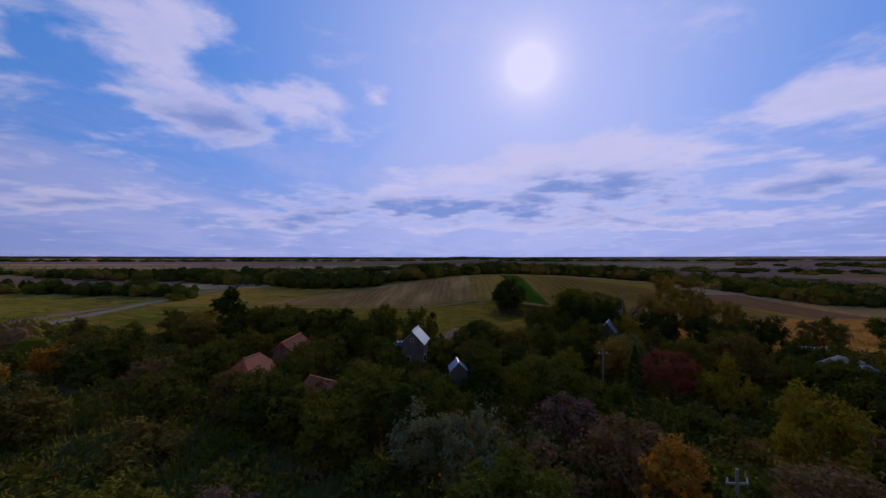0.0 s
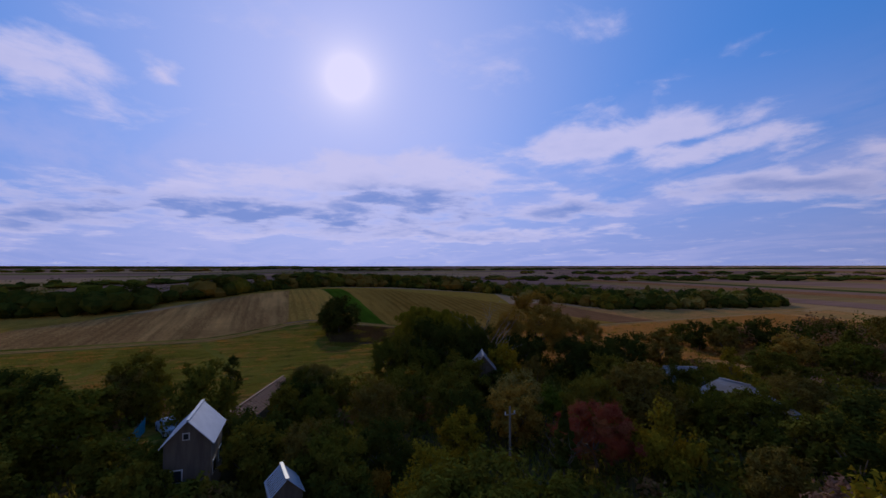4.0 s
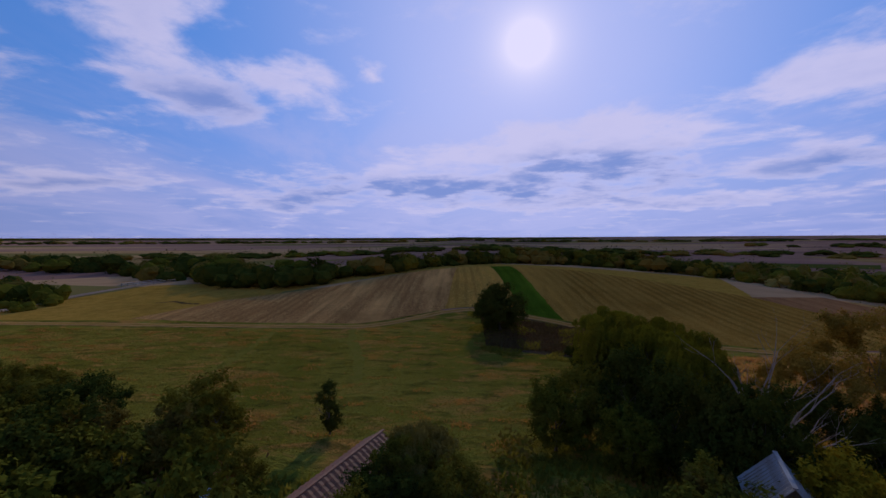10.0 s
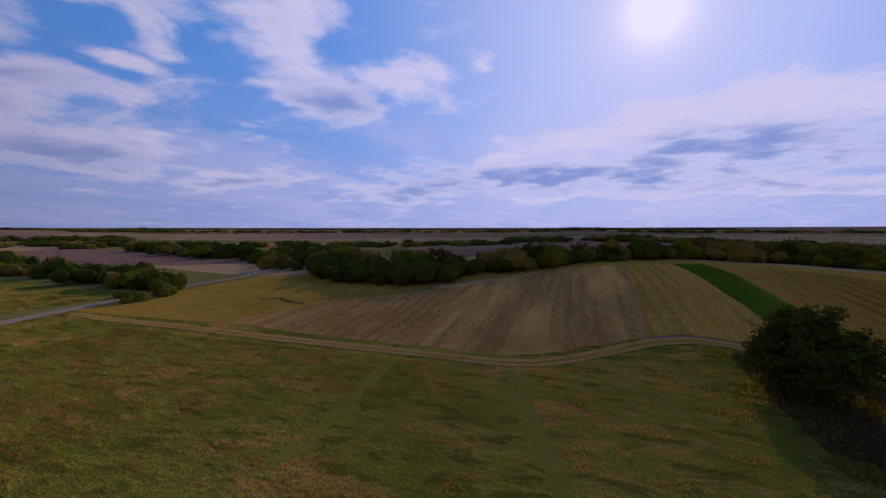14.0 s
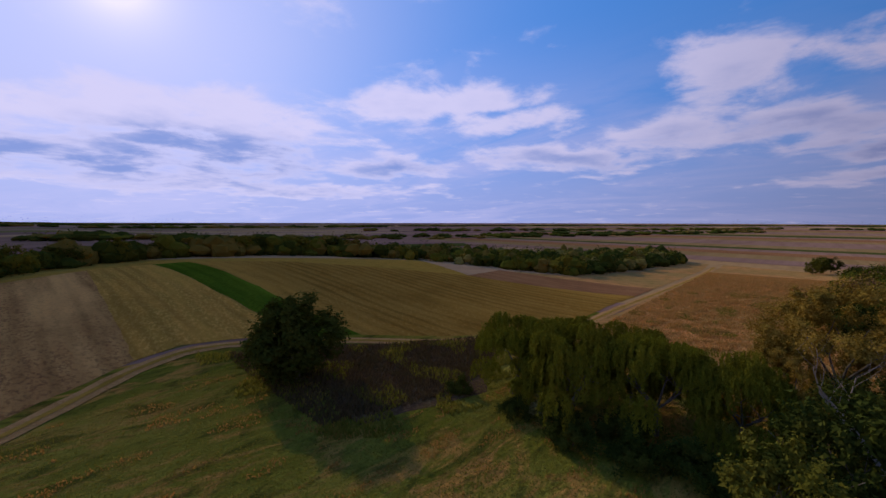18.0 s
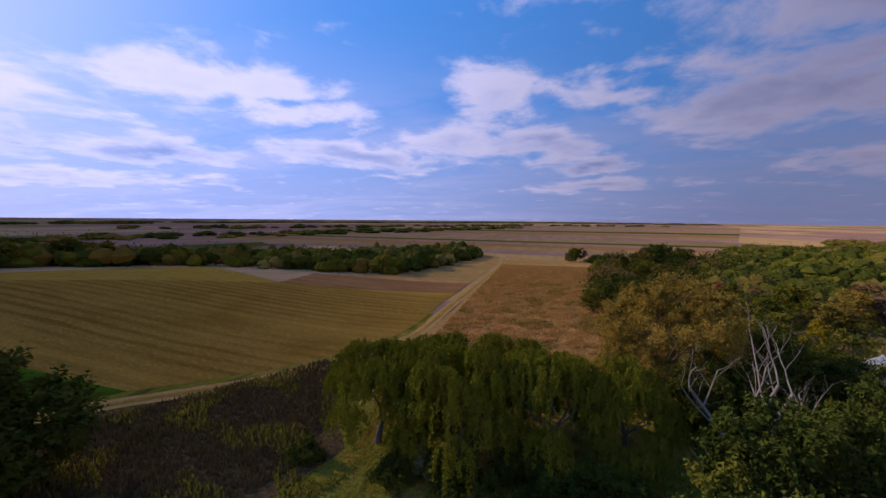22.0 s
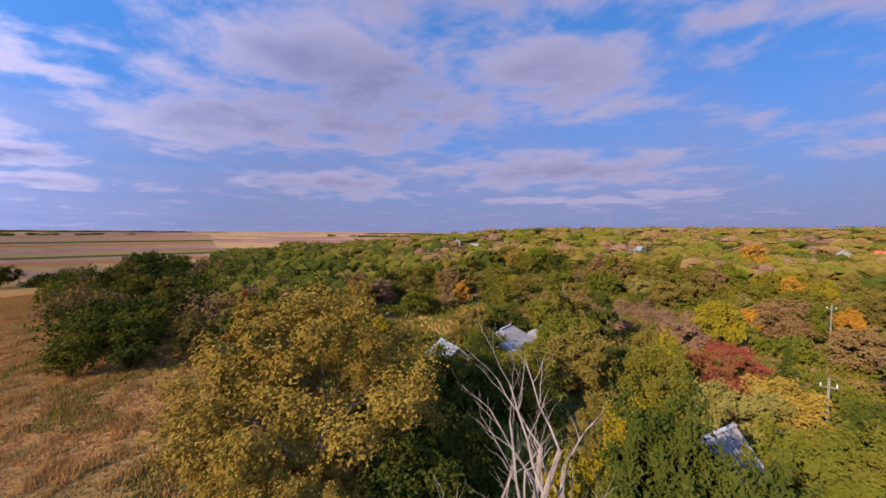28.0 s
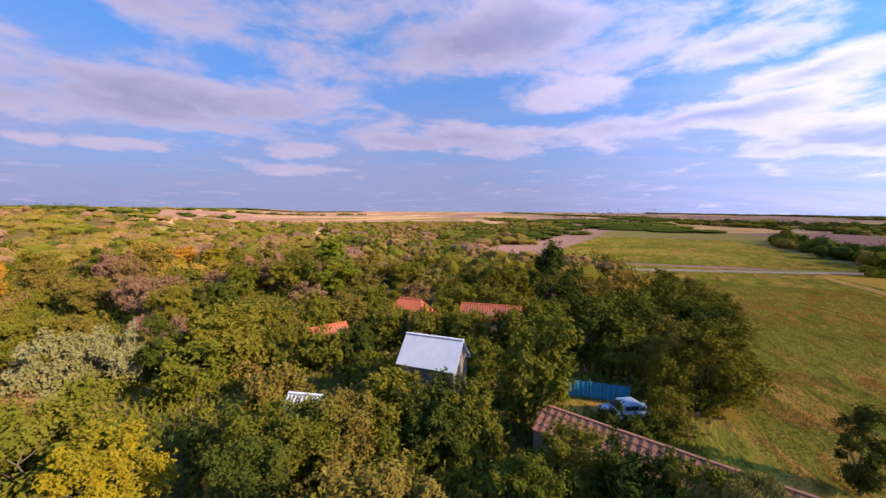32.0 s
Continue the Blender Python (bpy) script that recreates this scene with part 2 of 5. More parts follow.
def foliage(name, a, b_, c, spread=0.5, thin=0.06):
    """Leaves: each leaf its own shade between a and b_, each plant drawn towards c; light passes through."""
    m, nt, b = shader(name, 0.9, 0.0)
    g = nt.nodes.new("ShaderNodeNewGeometry")
    o = nt.nodes.new("ShaderNodeObjectInfo")
    col = node_mix(nt, g.outputs["Random Per Island"], a, b_)
    patch = node_range(nt, node_noise(nt, g.outputs["Position"], 0.5, 3, 0.6), 0.4, 0.7)
    f = node_math(nt, "MULTIPLY", node_math(nt, "ADD", o.outputs["Random"], patch), spread)
    col = node_mix(nt, node_math(nt, "MINIMUM", f, 1.0), col, c)
    nt.links.new(col, b.inputs["Base Color"])
    tr = nt.nodes.new("ShaderNodeBsdfTranslucent")
    nt.links.new(col, tr.inputs[0])
    mix = nt.nodes.new("ShaderNodeMixShader")
    mix.inputs[0].default_value = thin
    nt.links.new(b.outputs[0], mix.inputs[1])
    nt.links.new(tr.outputs[0], mix.inputs[2])
    nt.links.new(mix.outputs[0], nt.nodes["Material Output"].inputs[0])
    return m


def plain(name, a, b_, scale, rough=0.8, metal=0.0, relief=0.2, stretch=(1, 1, 1)):
    m, nt, b = shader(name, rough, 0.3)
    b.inputs["Metallic"].default_value = metal
    tc = nt.nodes.new("ShaderNodeTexCoord").outputs["Object"]
    n1 = node_noise(nt, node_scale(nt, tc, stretch), scale, 6, 0.6)
    n2 = node_noise(nt, tc, scale * 7, 4, 0.6)
    f = node_math(nt, "ADD", node_math(nt, "MULTIPLY", node_range(nt, n1, 0.35, 0.68), 0.75), node_math(nt, "MULTIPLY", n2, 0.25))
    nt.links.new(node_mix(nt, f, a, b_), b.inputs["Base Color"])
    bump(nt, b, n2, relief, 0.02)
    return m


LEAF = {
    "green": foliage("leaf_green", (0.087, 0.099, 0.011), (0.150, 0.146, 0.017), (0.183, 0.151, 0.021)),
    "dark": foliage("leaf_dark", (0.036, 0.053, 0.010), (0.070, 0.086, 0.013), (0.106, 0.101, 0.017)),
    "bright": foliage("leaf_bright", (0.095, 0.143, 0.010), (0.157, 0.193, 0.016), (0.202, 0.187, 0.020)),
    "moss": foliage("leaf_moss", (0.155, 0.127, 0.013), (0.226, 0.182, 0.021), (0.160, 0.137, 0.019)),
    "olive": foliage("leaf_olive", (0.174, 0.121, 0.023), (0.244, 0.170, 0.034), (0.188, 0.139, 0.027)),
    "gold": foliage("leaf_gold", (0.33, 0.20, 0.030), (0.46, 0.285, 0.050), (0.26, 0.175, 0.028)),
    "yellow": foliage("leaf_yellow", (0.29, 0.205, 0.012), (0.40, 0.26, 0.016), (0.20, 0.175, 0.018)),
    "orange": foliage("leaf_orange", (0.515, 0.193, 0.020), (0.560, 0.275, 0.030), (0.370, 0.209, 0.030)),
    "red": foliage("leaf_red", (0.28, 0.030, 0.034), (0.38, 0.06, 0.055), (0.28, 0.12, 0.04), 0.5),
    "silver": foliage("leaf_silver", (0.215, 0.195, 0.085), (0.305, 0.275, 0.130), (0.225, 0.185, 0.060)),
    "pale": foliage("leaf_pale", (0.22, 0.19, 0.048), (0.31, 0.255, 0.065), (0.25, 0.185, 0.042)),
    "brown": foliage("leaf_brown", (0.246, 0.127, 0.052), (0.325, 0.174, 0.076), (0.224, 0.143, 0.046)),
    "scrub": foliage("leaf_scrub", (0.21, 0.105, 0.075), (0.30, 0.16, 0.11), (0.25, 0.14, 0.07)),
    "willow": foliage("leaf_willow", (0.155, 0.155, 0.012), (0.275, 0.245, 0.021), (0.21, 0.175, 0.018)),
}
BARK = plain("bark", (0.10, 0.075, 0.05), (0.19, 0.15, 0.11), 3.0, 0.95, 0, 0.6, (1, 1, 0.25))
DEADWOOD = plain("bleached_wood", (0.28, 0.20, 0.155), (0.46, 0.36, 0.285), 2.0, 0.85, 0, 0.4, (1, 1, 0.2))


def meadow():
    """Grass: greener and paler areas, rusty dry patches drawn out one way, darker patches, fine grain."""
    m, nt, b = shader("meadow_grass", 1.0, 0.0)
    p = place(nt)
    wide = node_noise(nt, p, 0.03, 6, 0.62, 0.4)
    drift = node_noise(nt, p, 0.055, 4, 0.55)
    mid = node_noise(nt, node_scale(nt, p, (0.55, 1.35, 1)), 0.22, 8, 0.66, 0.8)
    low = node_noise(nt, node_scale(nt, p, (0.6, 1.4, 1)), 0.42, 7, 0.64, 0.5)
    fine = node_noise(nt, p, 2.6, 5, 0.7)
    tuft = node_noise(nt, node_scale(nt, p, (0.5, 1.5, 1)), 0.75, 6, 0.7, 0.6)
    col = node_mix(nt, node_range(nt, wide, 0.36, 0.62), (0.158, 0.154, 0.015), (0.330, 0.260, 0.039))
    rust = node_math(nt, "MULTIPLY", node_range(nt, mid, 0.47, 0.58), node_range(nt, drift, 0.38, 0.58))
    rust = node_math(nt, "MULTIPLY", rust, node_range(nt, tuft, 0.3, 0.5))
    col = node_mix(nt, node_math(nt, "MULTIPLY", rust, 0.95), col, (0.56, 0.26, 0.062))
    col = node_mix(nt, node_math(nt, "MULTIPLY", node_range(nt, low, 0.5, 0.64), 0.7), col, (0.058, 0.060, 0.011))
    col = node_mix(nt, node_math(nt, "MULTIPLY", node_range(nt, tuft, 0.54, 0.68), 0.5), col, (0.05, 0.048, 0.011))
    col = node_mix(nt, node_math(nt, "MULTIPLY", node_range(nt, fine, 0.42, 0.7), 0.35), col, (0.25, 0.18, 0.035))
    nt.links.new(col, b.inputs["Base Color"])
    both = node_math(nt, "ADD", fine, node_math(nt, "MULTIPLY", low, 2.6))
    bump(nt, b, both, 0.8, 0.35)
    return m


MEADOW = meadow()

# ---- the lie of the land ----


def smooth(v):
    v = min(max(v, 0.0), 1.0)
    return v * v * (3 - 2 * v)


def rise(x, y):
    """Height of the ground: a low swell under the ploughed land, a long slope up behind the gardens."""
    swell = 6.8 * smooth((y - 118) / 78) * math.exp(-((x - 22) / 95) ** 2) * (1 - 0.25 * smooth((y - 200) / 90))
    slope = 16 * smooth((0.6 * x - 0.8 * y + 30) / 280) * smooth((110 - y - 0.25 * x) / 150) * smooth((300 - x) / 180)
    far = 22 * smooth((math.hypot(x, y - 100) - 900) / 2600) * (0.55 + 0.45 * math.sin(1.3 + 2.0 * math.atan2(y, x)))
    return swell + slope + far


def link_mesh(name, verts, faces, material, parent=None, smooth_faces=False):
    me = bpy.data.meshes.new(name)
    me.from_pydata(verts, [], faces)
    if material:
        me.materials.append(material)
    if smooth_faces:
        me.polygons.foreach_set("use_smooth", [True] * len(me.polygons))
    ob = new(name, me)
    ob.parent = parent
    return ob


def stations(lo, hi, step, far, growth=1.16):
    """Grid lines: even between lo and hi, ever wider out to far."""
    c = list(np.arange(lo, hi + 0.01, step))
    for sign, start in ((1, hi), (-1, lo)):
        v, s = start, step
        while abs(v) < far:
            s *= growth
            v += sign * s
            c.append(v)
    return sorted(c)


def sheet(name, xs, ys, lift, material, keep=None):
    verts = [(x, y, rise(x, y) + lift) for y in ys for x in xs]
    n = len(xs)
    faces = [(j * n + i, j * n + i + 1, (j + 1) * n + i + 1, (j + 1) * n + i)
             for j in range(len(ys) - 1) for i in range(n - 1)
             if keep is None or keep(0.5 * (xs[i] + xs[i + 1]), 0.5 * (ys[j] + ys[j + 1]))]
    return link_mesh(name, verts, faces, material, smooth_faces=True)


def farmland():
    """Broad strips of ploughed, mown and green land, as far as the horizon."""
    m, nt, b = shader("farmland", 1.0, 0.0)
    p = place(nt)
    mp = nt.nodes.new("ShaderNodeMapping")
    mp.inputs["Rotation"].default_value = (0, 0, radians(24))
    mp.inputs["Scale"].default_value = (0.3, 1, 1)
    nt.links.new(p, mp.inputs[0])
    v = nt.nodes.new("ShaderNodeTexVoronoi")
    v.inputs["Scale"].default_value = 0.011
    nt.links.new(mp.outputs[0], v.inputs["Vector"])
    ramp = nt.nodes.new("ShaderNodeValToRGB")
    ramp.color_ramp.interpolation = "CONSTANT"
    # paler, pinker than the soil itself: the haze of distance is mixed into these tones
    tones = ((0.266, 0.140, 0.109), (0.344, 0.186, 0.134), (0.485, 0.280, 0.114), (0.296, 0.156, 0.121), (0.219, 0.178, 0.053), (0.390, 0.216, 0.146), (0.516, 0.304, 0.152))
    el = ramp.color_ramp.elements
    while len(el) < len(tones):
        el.new(0.5)
    for i, t in enumerate(tones):
        el[i].position, el[i].color = i / len(tones), (*t, 1)
    sep = nt.nodes.new("ShaderNodeSeparateColor")
    nt.links.new(v.outputs["Color"], sep.inputs[0])
    nt.links.new(sep.outputs[0], ramp.inputs[0])
    n1 = node_noise(nt, p, 0.02, 8, 0.65)
    n2 = node_noise(nt, mp.outputs[0], 0.25, 6, 0.6)
    col = node_mix(nt, node_math(nt, "MULTIPLY", node_range(nt, n1, 0.48, 0.74), 0.5), ramp.outputs[0], (0.12, 0.080, 0.030))
    col = node_mix(nt, node_math(nt, "MULTIPLY", node_range(nt, n2, 0.4, 0.7), 0.35), col, (0.27, 0.14, 0.07))
    nt.links.new(col, b.inputs["Base Color"])
    bump(nt, b, n2, 0.3, 0.5)
    return m


ground = sheet("ground", stations(-160, 240, 4, 4400), stations(-120, 300, 4, 4400), 0, farmland())
tagged(ground, "rolling farmland of brown, straw and dull green strips", "ground", kind="structure")


def patch(name, corners, lift, material, label, category="field", cells=24):
    """A field between four corners (near left, near right, far right, far left), lying on the ground."""
    (ax, ay), (bx, by), (cx, cy), (dx, dy) = corners
    verts, faces = [], []
    for j in range(cells + 1):
        for i in range(cells + 1):
            u, v = i / cells, j / cells
            x = (1 - v) * ((1 - u) * ax + u * bx) + v * ((1 - u) * dx + u * cx)
            y = (1 - v) * ((1 - u) * ay + u * by) + v * ((1 - u) * dy + u * cy)
            if i in (0, cells) or j in (0, cells):
                x += 0.45 * noise.noise((x * 0.3, y * 0.3, 1.7))
                y += 0.45 * noise.noise((x * 0.3, y * 0.3, 5.2))
            verts.append((x, y, rise(x, y) + lift))
    n = cells + 1
    for j in range(cells):
        for i in range(cells):
            faces.append((j * n + i, j * n + i + 1, (j + 1) * n + i + 1, (j + 1) * n + i))
    return tagged(link_mesh(name, verts, faces, material, smooth_faces=True), label, category, kind="structure")


def loft(name, near, far, lift, material, label, category="field", cells=40, rows=22):
    """A field between a near and a far edge, each a line of points, lying on the ground."""
    def along_line(line, u):
        d = [0.0]
        for p, q in zip(line, line[1:]):
            d.append(d[-1] + math.hypot(q[0] - p[0], q[1] - p[1]))
        w = u * d[-1]
        return np.interp(w, d, [p[0] for p in line]), np.interp(w, d, [p[1] for p in line])

    verts, faces, n = [], [], cells + 1
    for j in range(rows + 1):
        for i in range(n):
            (ax, ay), (bx, by) = along_line(near, i / cells), along_line(far, i / cells)
            v = j / rows
            x, y = ax + (bx - ax) * v, ay + (by - ay) * v
            if i in (0, cells) or j in (0, rows):
                x += 0.4 * noise.noise((x * 0.3, y * 0.3, 1.7))
                y += 0.4 * noise.noise((x * 0.3, y * 0.3, 5.2))
            verts.append((x, y, rise(x, y) + lift))
    for j in range(rows):
        for i in range(cells):
            faces.append((j * n + i, j * n + i + 1, (j + 1) * n + i + 1, (j + 1) * n + i))
    return tagged(link_mesh(name, verts, faces, material, smooth_faces=True), label, category, kind="structure")


def ribbon(name, line, width, lift, material, label, category, wander=0.0, side=0.0):
    """A strip along a smooth line over the ground."""
    pts = []
    for k in range(len(line) - 1):
        p0, p1, p2, p3 = (Vector(line[max(0, min(len(line) - 1, k + q))]) for q in (-1, 0, 1, 2))
        n = max(2, int((p2 - p1).length / 2.5))
        for s in range(n):
            t = s / n
            pts.append(0.5 * ((2 * p1) + (p2 - p0) * t + (2 * p0 - 5 * p1 + 4 * p2 - p3) * t * t + (3 * p1 - p0 - 3 * p2 + p3) * t ** 3))
    pts.append(Vector(line[-1]))
    verts, faces = [], []
    for k, p in enumerate(pts):
        d = (pts[min(k + 1, len(pts) - 1)] - pts[max(k - 1, 0)]).normalized()
        nrm = Vector((-d.y, d.x))
        w = width * (1 + wander * noise.noise((p.x * 0.35, p.y * 0.35, 3.0)))
        for s in (side - w / 2, side + w / 2):
            q = p + nrm * s
            verts.append((q.x, q.y, rise(q.x, q.y) + lift))
        if k:
            faces.append((2 * k - 2, 2 * k, 2 * k + 1, 2 * k - 1))
    return tagged(link_mesh(name, verts, faces, material), label, category, kind="structure")


PLOUGH = earth("ploughed_soil", (0.470, 0.225, 0.070), (0.600, 0.310, 0.096), (0.225, 0.098, 0.038), 0.5, 2.6, (1, 0.13, 1), 2, 0.8, 1.1, 0.05, 2.2, 0.4)
STUBBLE = earth("yellow_stubble", (0.552, 0.270, 0.048), (0.414, 0.224, 0.039), (0.759, 0.414, 0.098), 0.42, 2.4, (1, 0.13, 1), -6, 0.75, 1.0, 0.05, 2.4, 0.42)
CLOVER = earth("green_crop", (0.072, 0.120, 0.009), (0.100, 0.145, 0.011), (0.058, 0.085, 0.007), 0.25, 1.6, (1, 0.2, 1), -6, 0.7, 0.6, 0.03, 3.0, 0.3)
OCHRE = earth("ochre_field", (0.330, 0.160, 0.026), (0.385, 0.198, 0.036), (0.50, 0.265, 0.056), 0.42, 2.4, (1, 0.14, 1), -8, 0.75, 1.1, 0.05, 2.6, 0.5)
SOIL = earth("bare_soil", (0.312, 0.132, 0.053), (0.403, 0.185, 0.072), (0.182, 0.081, 0.034), 0.35, 2.2, (1, 0.1, 1), -70, 0.6, 0.7)
DRY = earth("dry_pink_grass", (0.42, 0.24, 0.075), (0.58, 0.26, 0.085), (0.25, 0.17, 0.045), 0.07, 0.8, (1, 0.4, 1), 25, 0.8, 1.2)
WEEDS = earth("dark_weeds", (0.105, 0.056, 0.030), (0.14, 0.084, 0.030), (0.20, 0.125, 0.06), 0.4, 2.2, relief=1.0)
DIRT = earth("track_dirt", (0.56, 0.285, 0.098), (0.45, 0.22, 0.07), (0.64, 0.35, 0.13), 0.5, 3.0, relief=0.5, wide=0.08)
WORN = earth("worn_grass", (0.448, 0.245, 0.041), (0.344, 0.200, 0.030), (0.538, 0.283, 0.055), 0.4, 2.2, relief=0.7, wide=0.1)
ASPHALT = earth("pale_road", (0.36, 0.25, 0.165), (0.29, 0.20, 0.135), (0.41, 0.295, 0.20), 0.4, 3.0, relief=0.1)
# the far brown is shifted towards pink to carry distance haze in its colour
BROWNFAR = earth("far_brown_field", (0.30, 0.165, 0.11), (0.36, 0.20, 0.135), (0.25, 0.13, 0.085), 0.02, 0.12, (0.08, 1, 1), 18, 0.7, 0.2, 0.004)
STRAWFAR = earth("far_straw_field", (0.33, 0.20, 0.075), (0.27, 0.165, 0.060), (0.40, 0.24, 0.10), 0.025, 0.12, (0.08, 1, 1), 14, 0.7, 0.2, 0.004)
GREENFAR = earth("far_green_field", (0.070, 0.085, 0.018), (0.095, 0.095, 0.022), (0.13, 0.10, 0.032), 0.03, 0.25, (1, 0.2, 1), 20, 0.5, 0.2, 0.004)
GARDEN = earth("garden_ground", (0.085, 0.066, 0.022), (0.12, 0.088, 0.032), (0.15, 0.105, 0.042), 0.15, 1.4, relief=0.9)

patch("meadow", [(-104, 62), (74, 62), (74, 126), (-104, 142)], 0.03, MEADOW, "green meadow grass with dry yellow patches", "meadow", 44)
patch("meadow_beyond_road", [(-260, 90), (-110, 60), (-108, 150), (-250, 165)], 0.03, MEADOW, "flat green pasture beyond the road", "meadow", 30)
patch("field_margin", [(-104, 132), (-40, 133), (-40, 182), (-98, 184)], 0.046, WORN, "ochre fallow land between road and ploughed field", "field", 24)
loft("field_ploughed", [(-62, 134), (-44, 131.4), (-26, 130.8), (-11, 130.6), (-5, 133), (0, 137), (7, 141.6)], [(-52, 152), (-28, 166), (-10, 183), (9, 198)], 0.06, PLOUGH, "brown ploughed field with straight furrows")
loft("field_stubble", [(7, 141.6), (12, 143.6), (18, 142), (25, 138.4)], [(9, 198), (21, 201)], 0.07, STUBBLE, "yellow stubble strip between ploughed land and green crop")
loft("field_clover", [(25, 138.4), (32, 134)], [(21, 201), (29, 203)], 0.08, CLOVER, "narrow strip of bright green crop")
loft("field_ochre", [(32, 134), (39, 127.8), (44, 124), (50, 120.4), (58, 117.2), (67, 116), (85, 116.2), (97, 115.6)], [(29, 203), (50, 191), (70, 173), (86, 157)], 0.06, OCHRE, "ochre mown field with long mowing lines", cells=60)
loft("field_ochre_end", [(112, 115.2), (140, 114.6), (168, 114), (200, 116)], [(106, 158), (118, 141), (150, 129), (200, 127)], 0.06, DRY, "dry brownish grass between the copse and the track")
patch("headland_west", [(-52, 152), (9, 198), (12, 222), (-40, 190)], 0.05, WORN, "rough grass headland behind the crest of the fields", "grass", 16)
patch("headland_east", [(9, 198), (86, 157), (98, 190), (12, 222)], 0.052, WORN, "rough grass headland in front of a hedge", "grass", 16)
patch("soil_strip", [(97, 115.6), (112, 115.2), (106, 160), (86, 157)], 0.09, SOIL, "purplish brown strip of bare soil")
patch("verge", [(-62, 125), (33, 122), (33, 141), (-62, 140)], 0.038, MEADOW, "grassy verge along the track", "grass")
patch("ochre_verge", [(26, 126), (60, 108), (70, 119), (33, 141)], 0.042, MEADOW, "rough grass between the track and the ochre field", "grass")
patch("grass_dry", [(44, 76), (95, 58), (170, 110.5), (56, 113)], 0.075, DRY, "dry pinkish grass on a gentle rise")
patch("grass_dry_end", [(95, 58), (182, 62), (200, 111), (170, 110.5)], 0.07, DRY, "dry straw-coloured grass beside bushes")
rs_strips = random.Random(6)
x0, k = 204.0, 0
while x0 < 1500:
    w = rs_strips.uniform(0.07, 0.17) * (x0 - 60) + 6
    lo0, lo1 = 74 - 0.42 * (x0 - 60), 74 - 0.42 * (x0 + w - 60)
    patch("field_strip", [(x0, lo0), (x0 + w, lo1), (x0 + w + 60, 330 + 0.3 * x0), (x0 + 60, 330 + 0.3 * x0)], 0.12, (BROWNFAR, STRAWFAR, SOIL, BROWNFAR, GREENFAR, STRAWFAR, BROWNFAR)[k % 7],
          ("wide reddish brown ploughed strip", "pale straw-coloured strip of stubble", "dark strip of bare soil", "reddish brown harrowed strip", "thin green strip of winter crop", "straw-coloured mown strip", "pinkish brown ploughed strip")[k % 7], "field", 14)
    x0, k = x0 + w, k + 1
patch("far_green_strip", [(120, 300), (230, 270), (260, 300), (130, 340)], 0.2, GREENFAR, "green strip of winter crop beyond a hedge")
patch("far_west_straw", [(-330, 290), (-140, 330), (-120, 420), (-360, 380)], 0.2, STRAWFAR, "straw-coloured field beyond the stream")
patch("far_west_brown", [(-120, 330), (60, 340), (90, 520), (-140, 520)], 0.2, BROWNFAR, "brown field beyond the hedge")
patch("weeds", [(17, 114), (30, 110), (43, 121), (23, 136)], 0.05, WEEDS, "dark brown weeds and dried stalks beside a track", "weeds")
patch("clearing", [(44, -58), (57, -58), (55, -44), (46, -45)], 0.5, DIRT, "bare dirt clearing in the gardens", "ground", 12)
patch("dry_clearing", [(63, 40), (74, 41), (72, 52), (62, 50)], 0.12, DRY, "reddish dry weeds in a garden clearing", "ground", 12)
patch("slope_floor", [(-300, -420), (480, -360), (170, -107), (-120, -107)], 0.35, GARDEN, "dim ground under the wooded slope", "ground", 40)
patch("garden_floor", [(-120, -110), (300, -110), (150, 50), (-120, 84)], 0.05, GARDEN, "dim brown-green ground under overgrown gardens", "ground", 40)

TRACK = [(-96, 130.5), (-85, 129.4), (-70, 129.2), (-61, 129), (-44.5, 128.4), (-26, 128.2), (-11, 128.1), (-5.5, 130), (-1, 133.2), (2.7, 136.2), (6.4, 139), (11.3, 141.1), (14.5, 141), (18.6, 139.6), (28.4, 133.8), (33, 129.8), (37.7, 125.5), (43, 121.8), (48, 118.8), (57, 115), (63, 113.9), (80, 113.8), (105, 112.8), (135, 112), (162, 111.6), (186, 112.5)]
ribbon("track", TRACK, 2.15, 0.10, DIRT, "pale dirt track with two wheel ruts", "track", 0.25)
SWATH = earth("trodden_grass", (0.230, 0.200, 0.026), (0.27, 0.215, 0.034), (0.31, 0.22, 0.045), 0.6, 2.6, relief=0.5, wide=0.1)
ribbon("track_middle", TRACK, 0.6, 0.14, WORN, "grassy strip along the middle of the dirt track", "grass", 0.5)
for line in ([(-10.4, 126.4), (-7.7, 117.3), (-4.4, 109.1), (-3.2, 103.2), (-2.6, 99.9)], [(-25.5, 127.7), (-24.1, 115.7), (-23.1, 105.8), (-23.7, 102.3)]):
    ribbon("grass_way", line, 1.5, 0.05, SWATH, "faint trodden way through the meadow grass", "track", 0.9)
ROAD = [(-78, 20), (-88, 70), (-94, 95), (-99, 118), (-101.5, 132), (-102.5, 143), (-104, 157), (-104.5, 171), (-102, 192), (-95, 213), (-72, 250), (-42, 300)]
ribbon("road", ROAD, 4.2, 0.12, ASPHALT, "pale worn country road", "road", 0.05)

ribbon("ditch", [(-69, 150), (-65, 151.6), (-61, 149.4), (-56, 148.2)], 0.9, 0.09, WEEDS, "narrow dark ditch in the fallow land", "ditch", 0.6)

# ---- plants ----


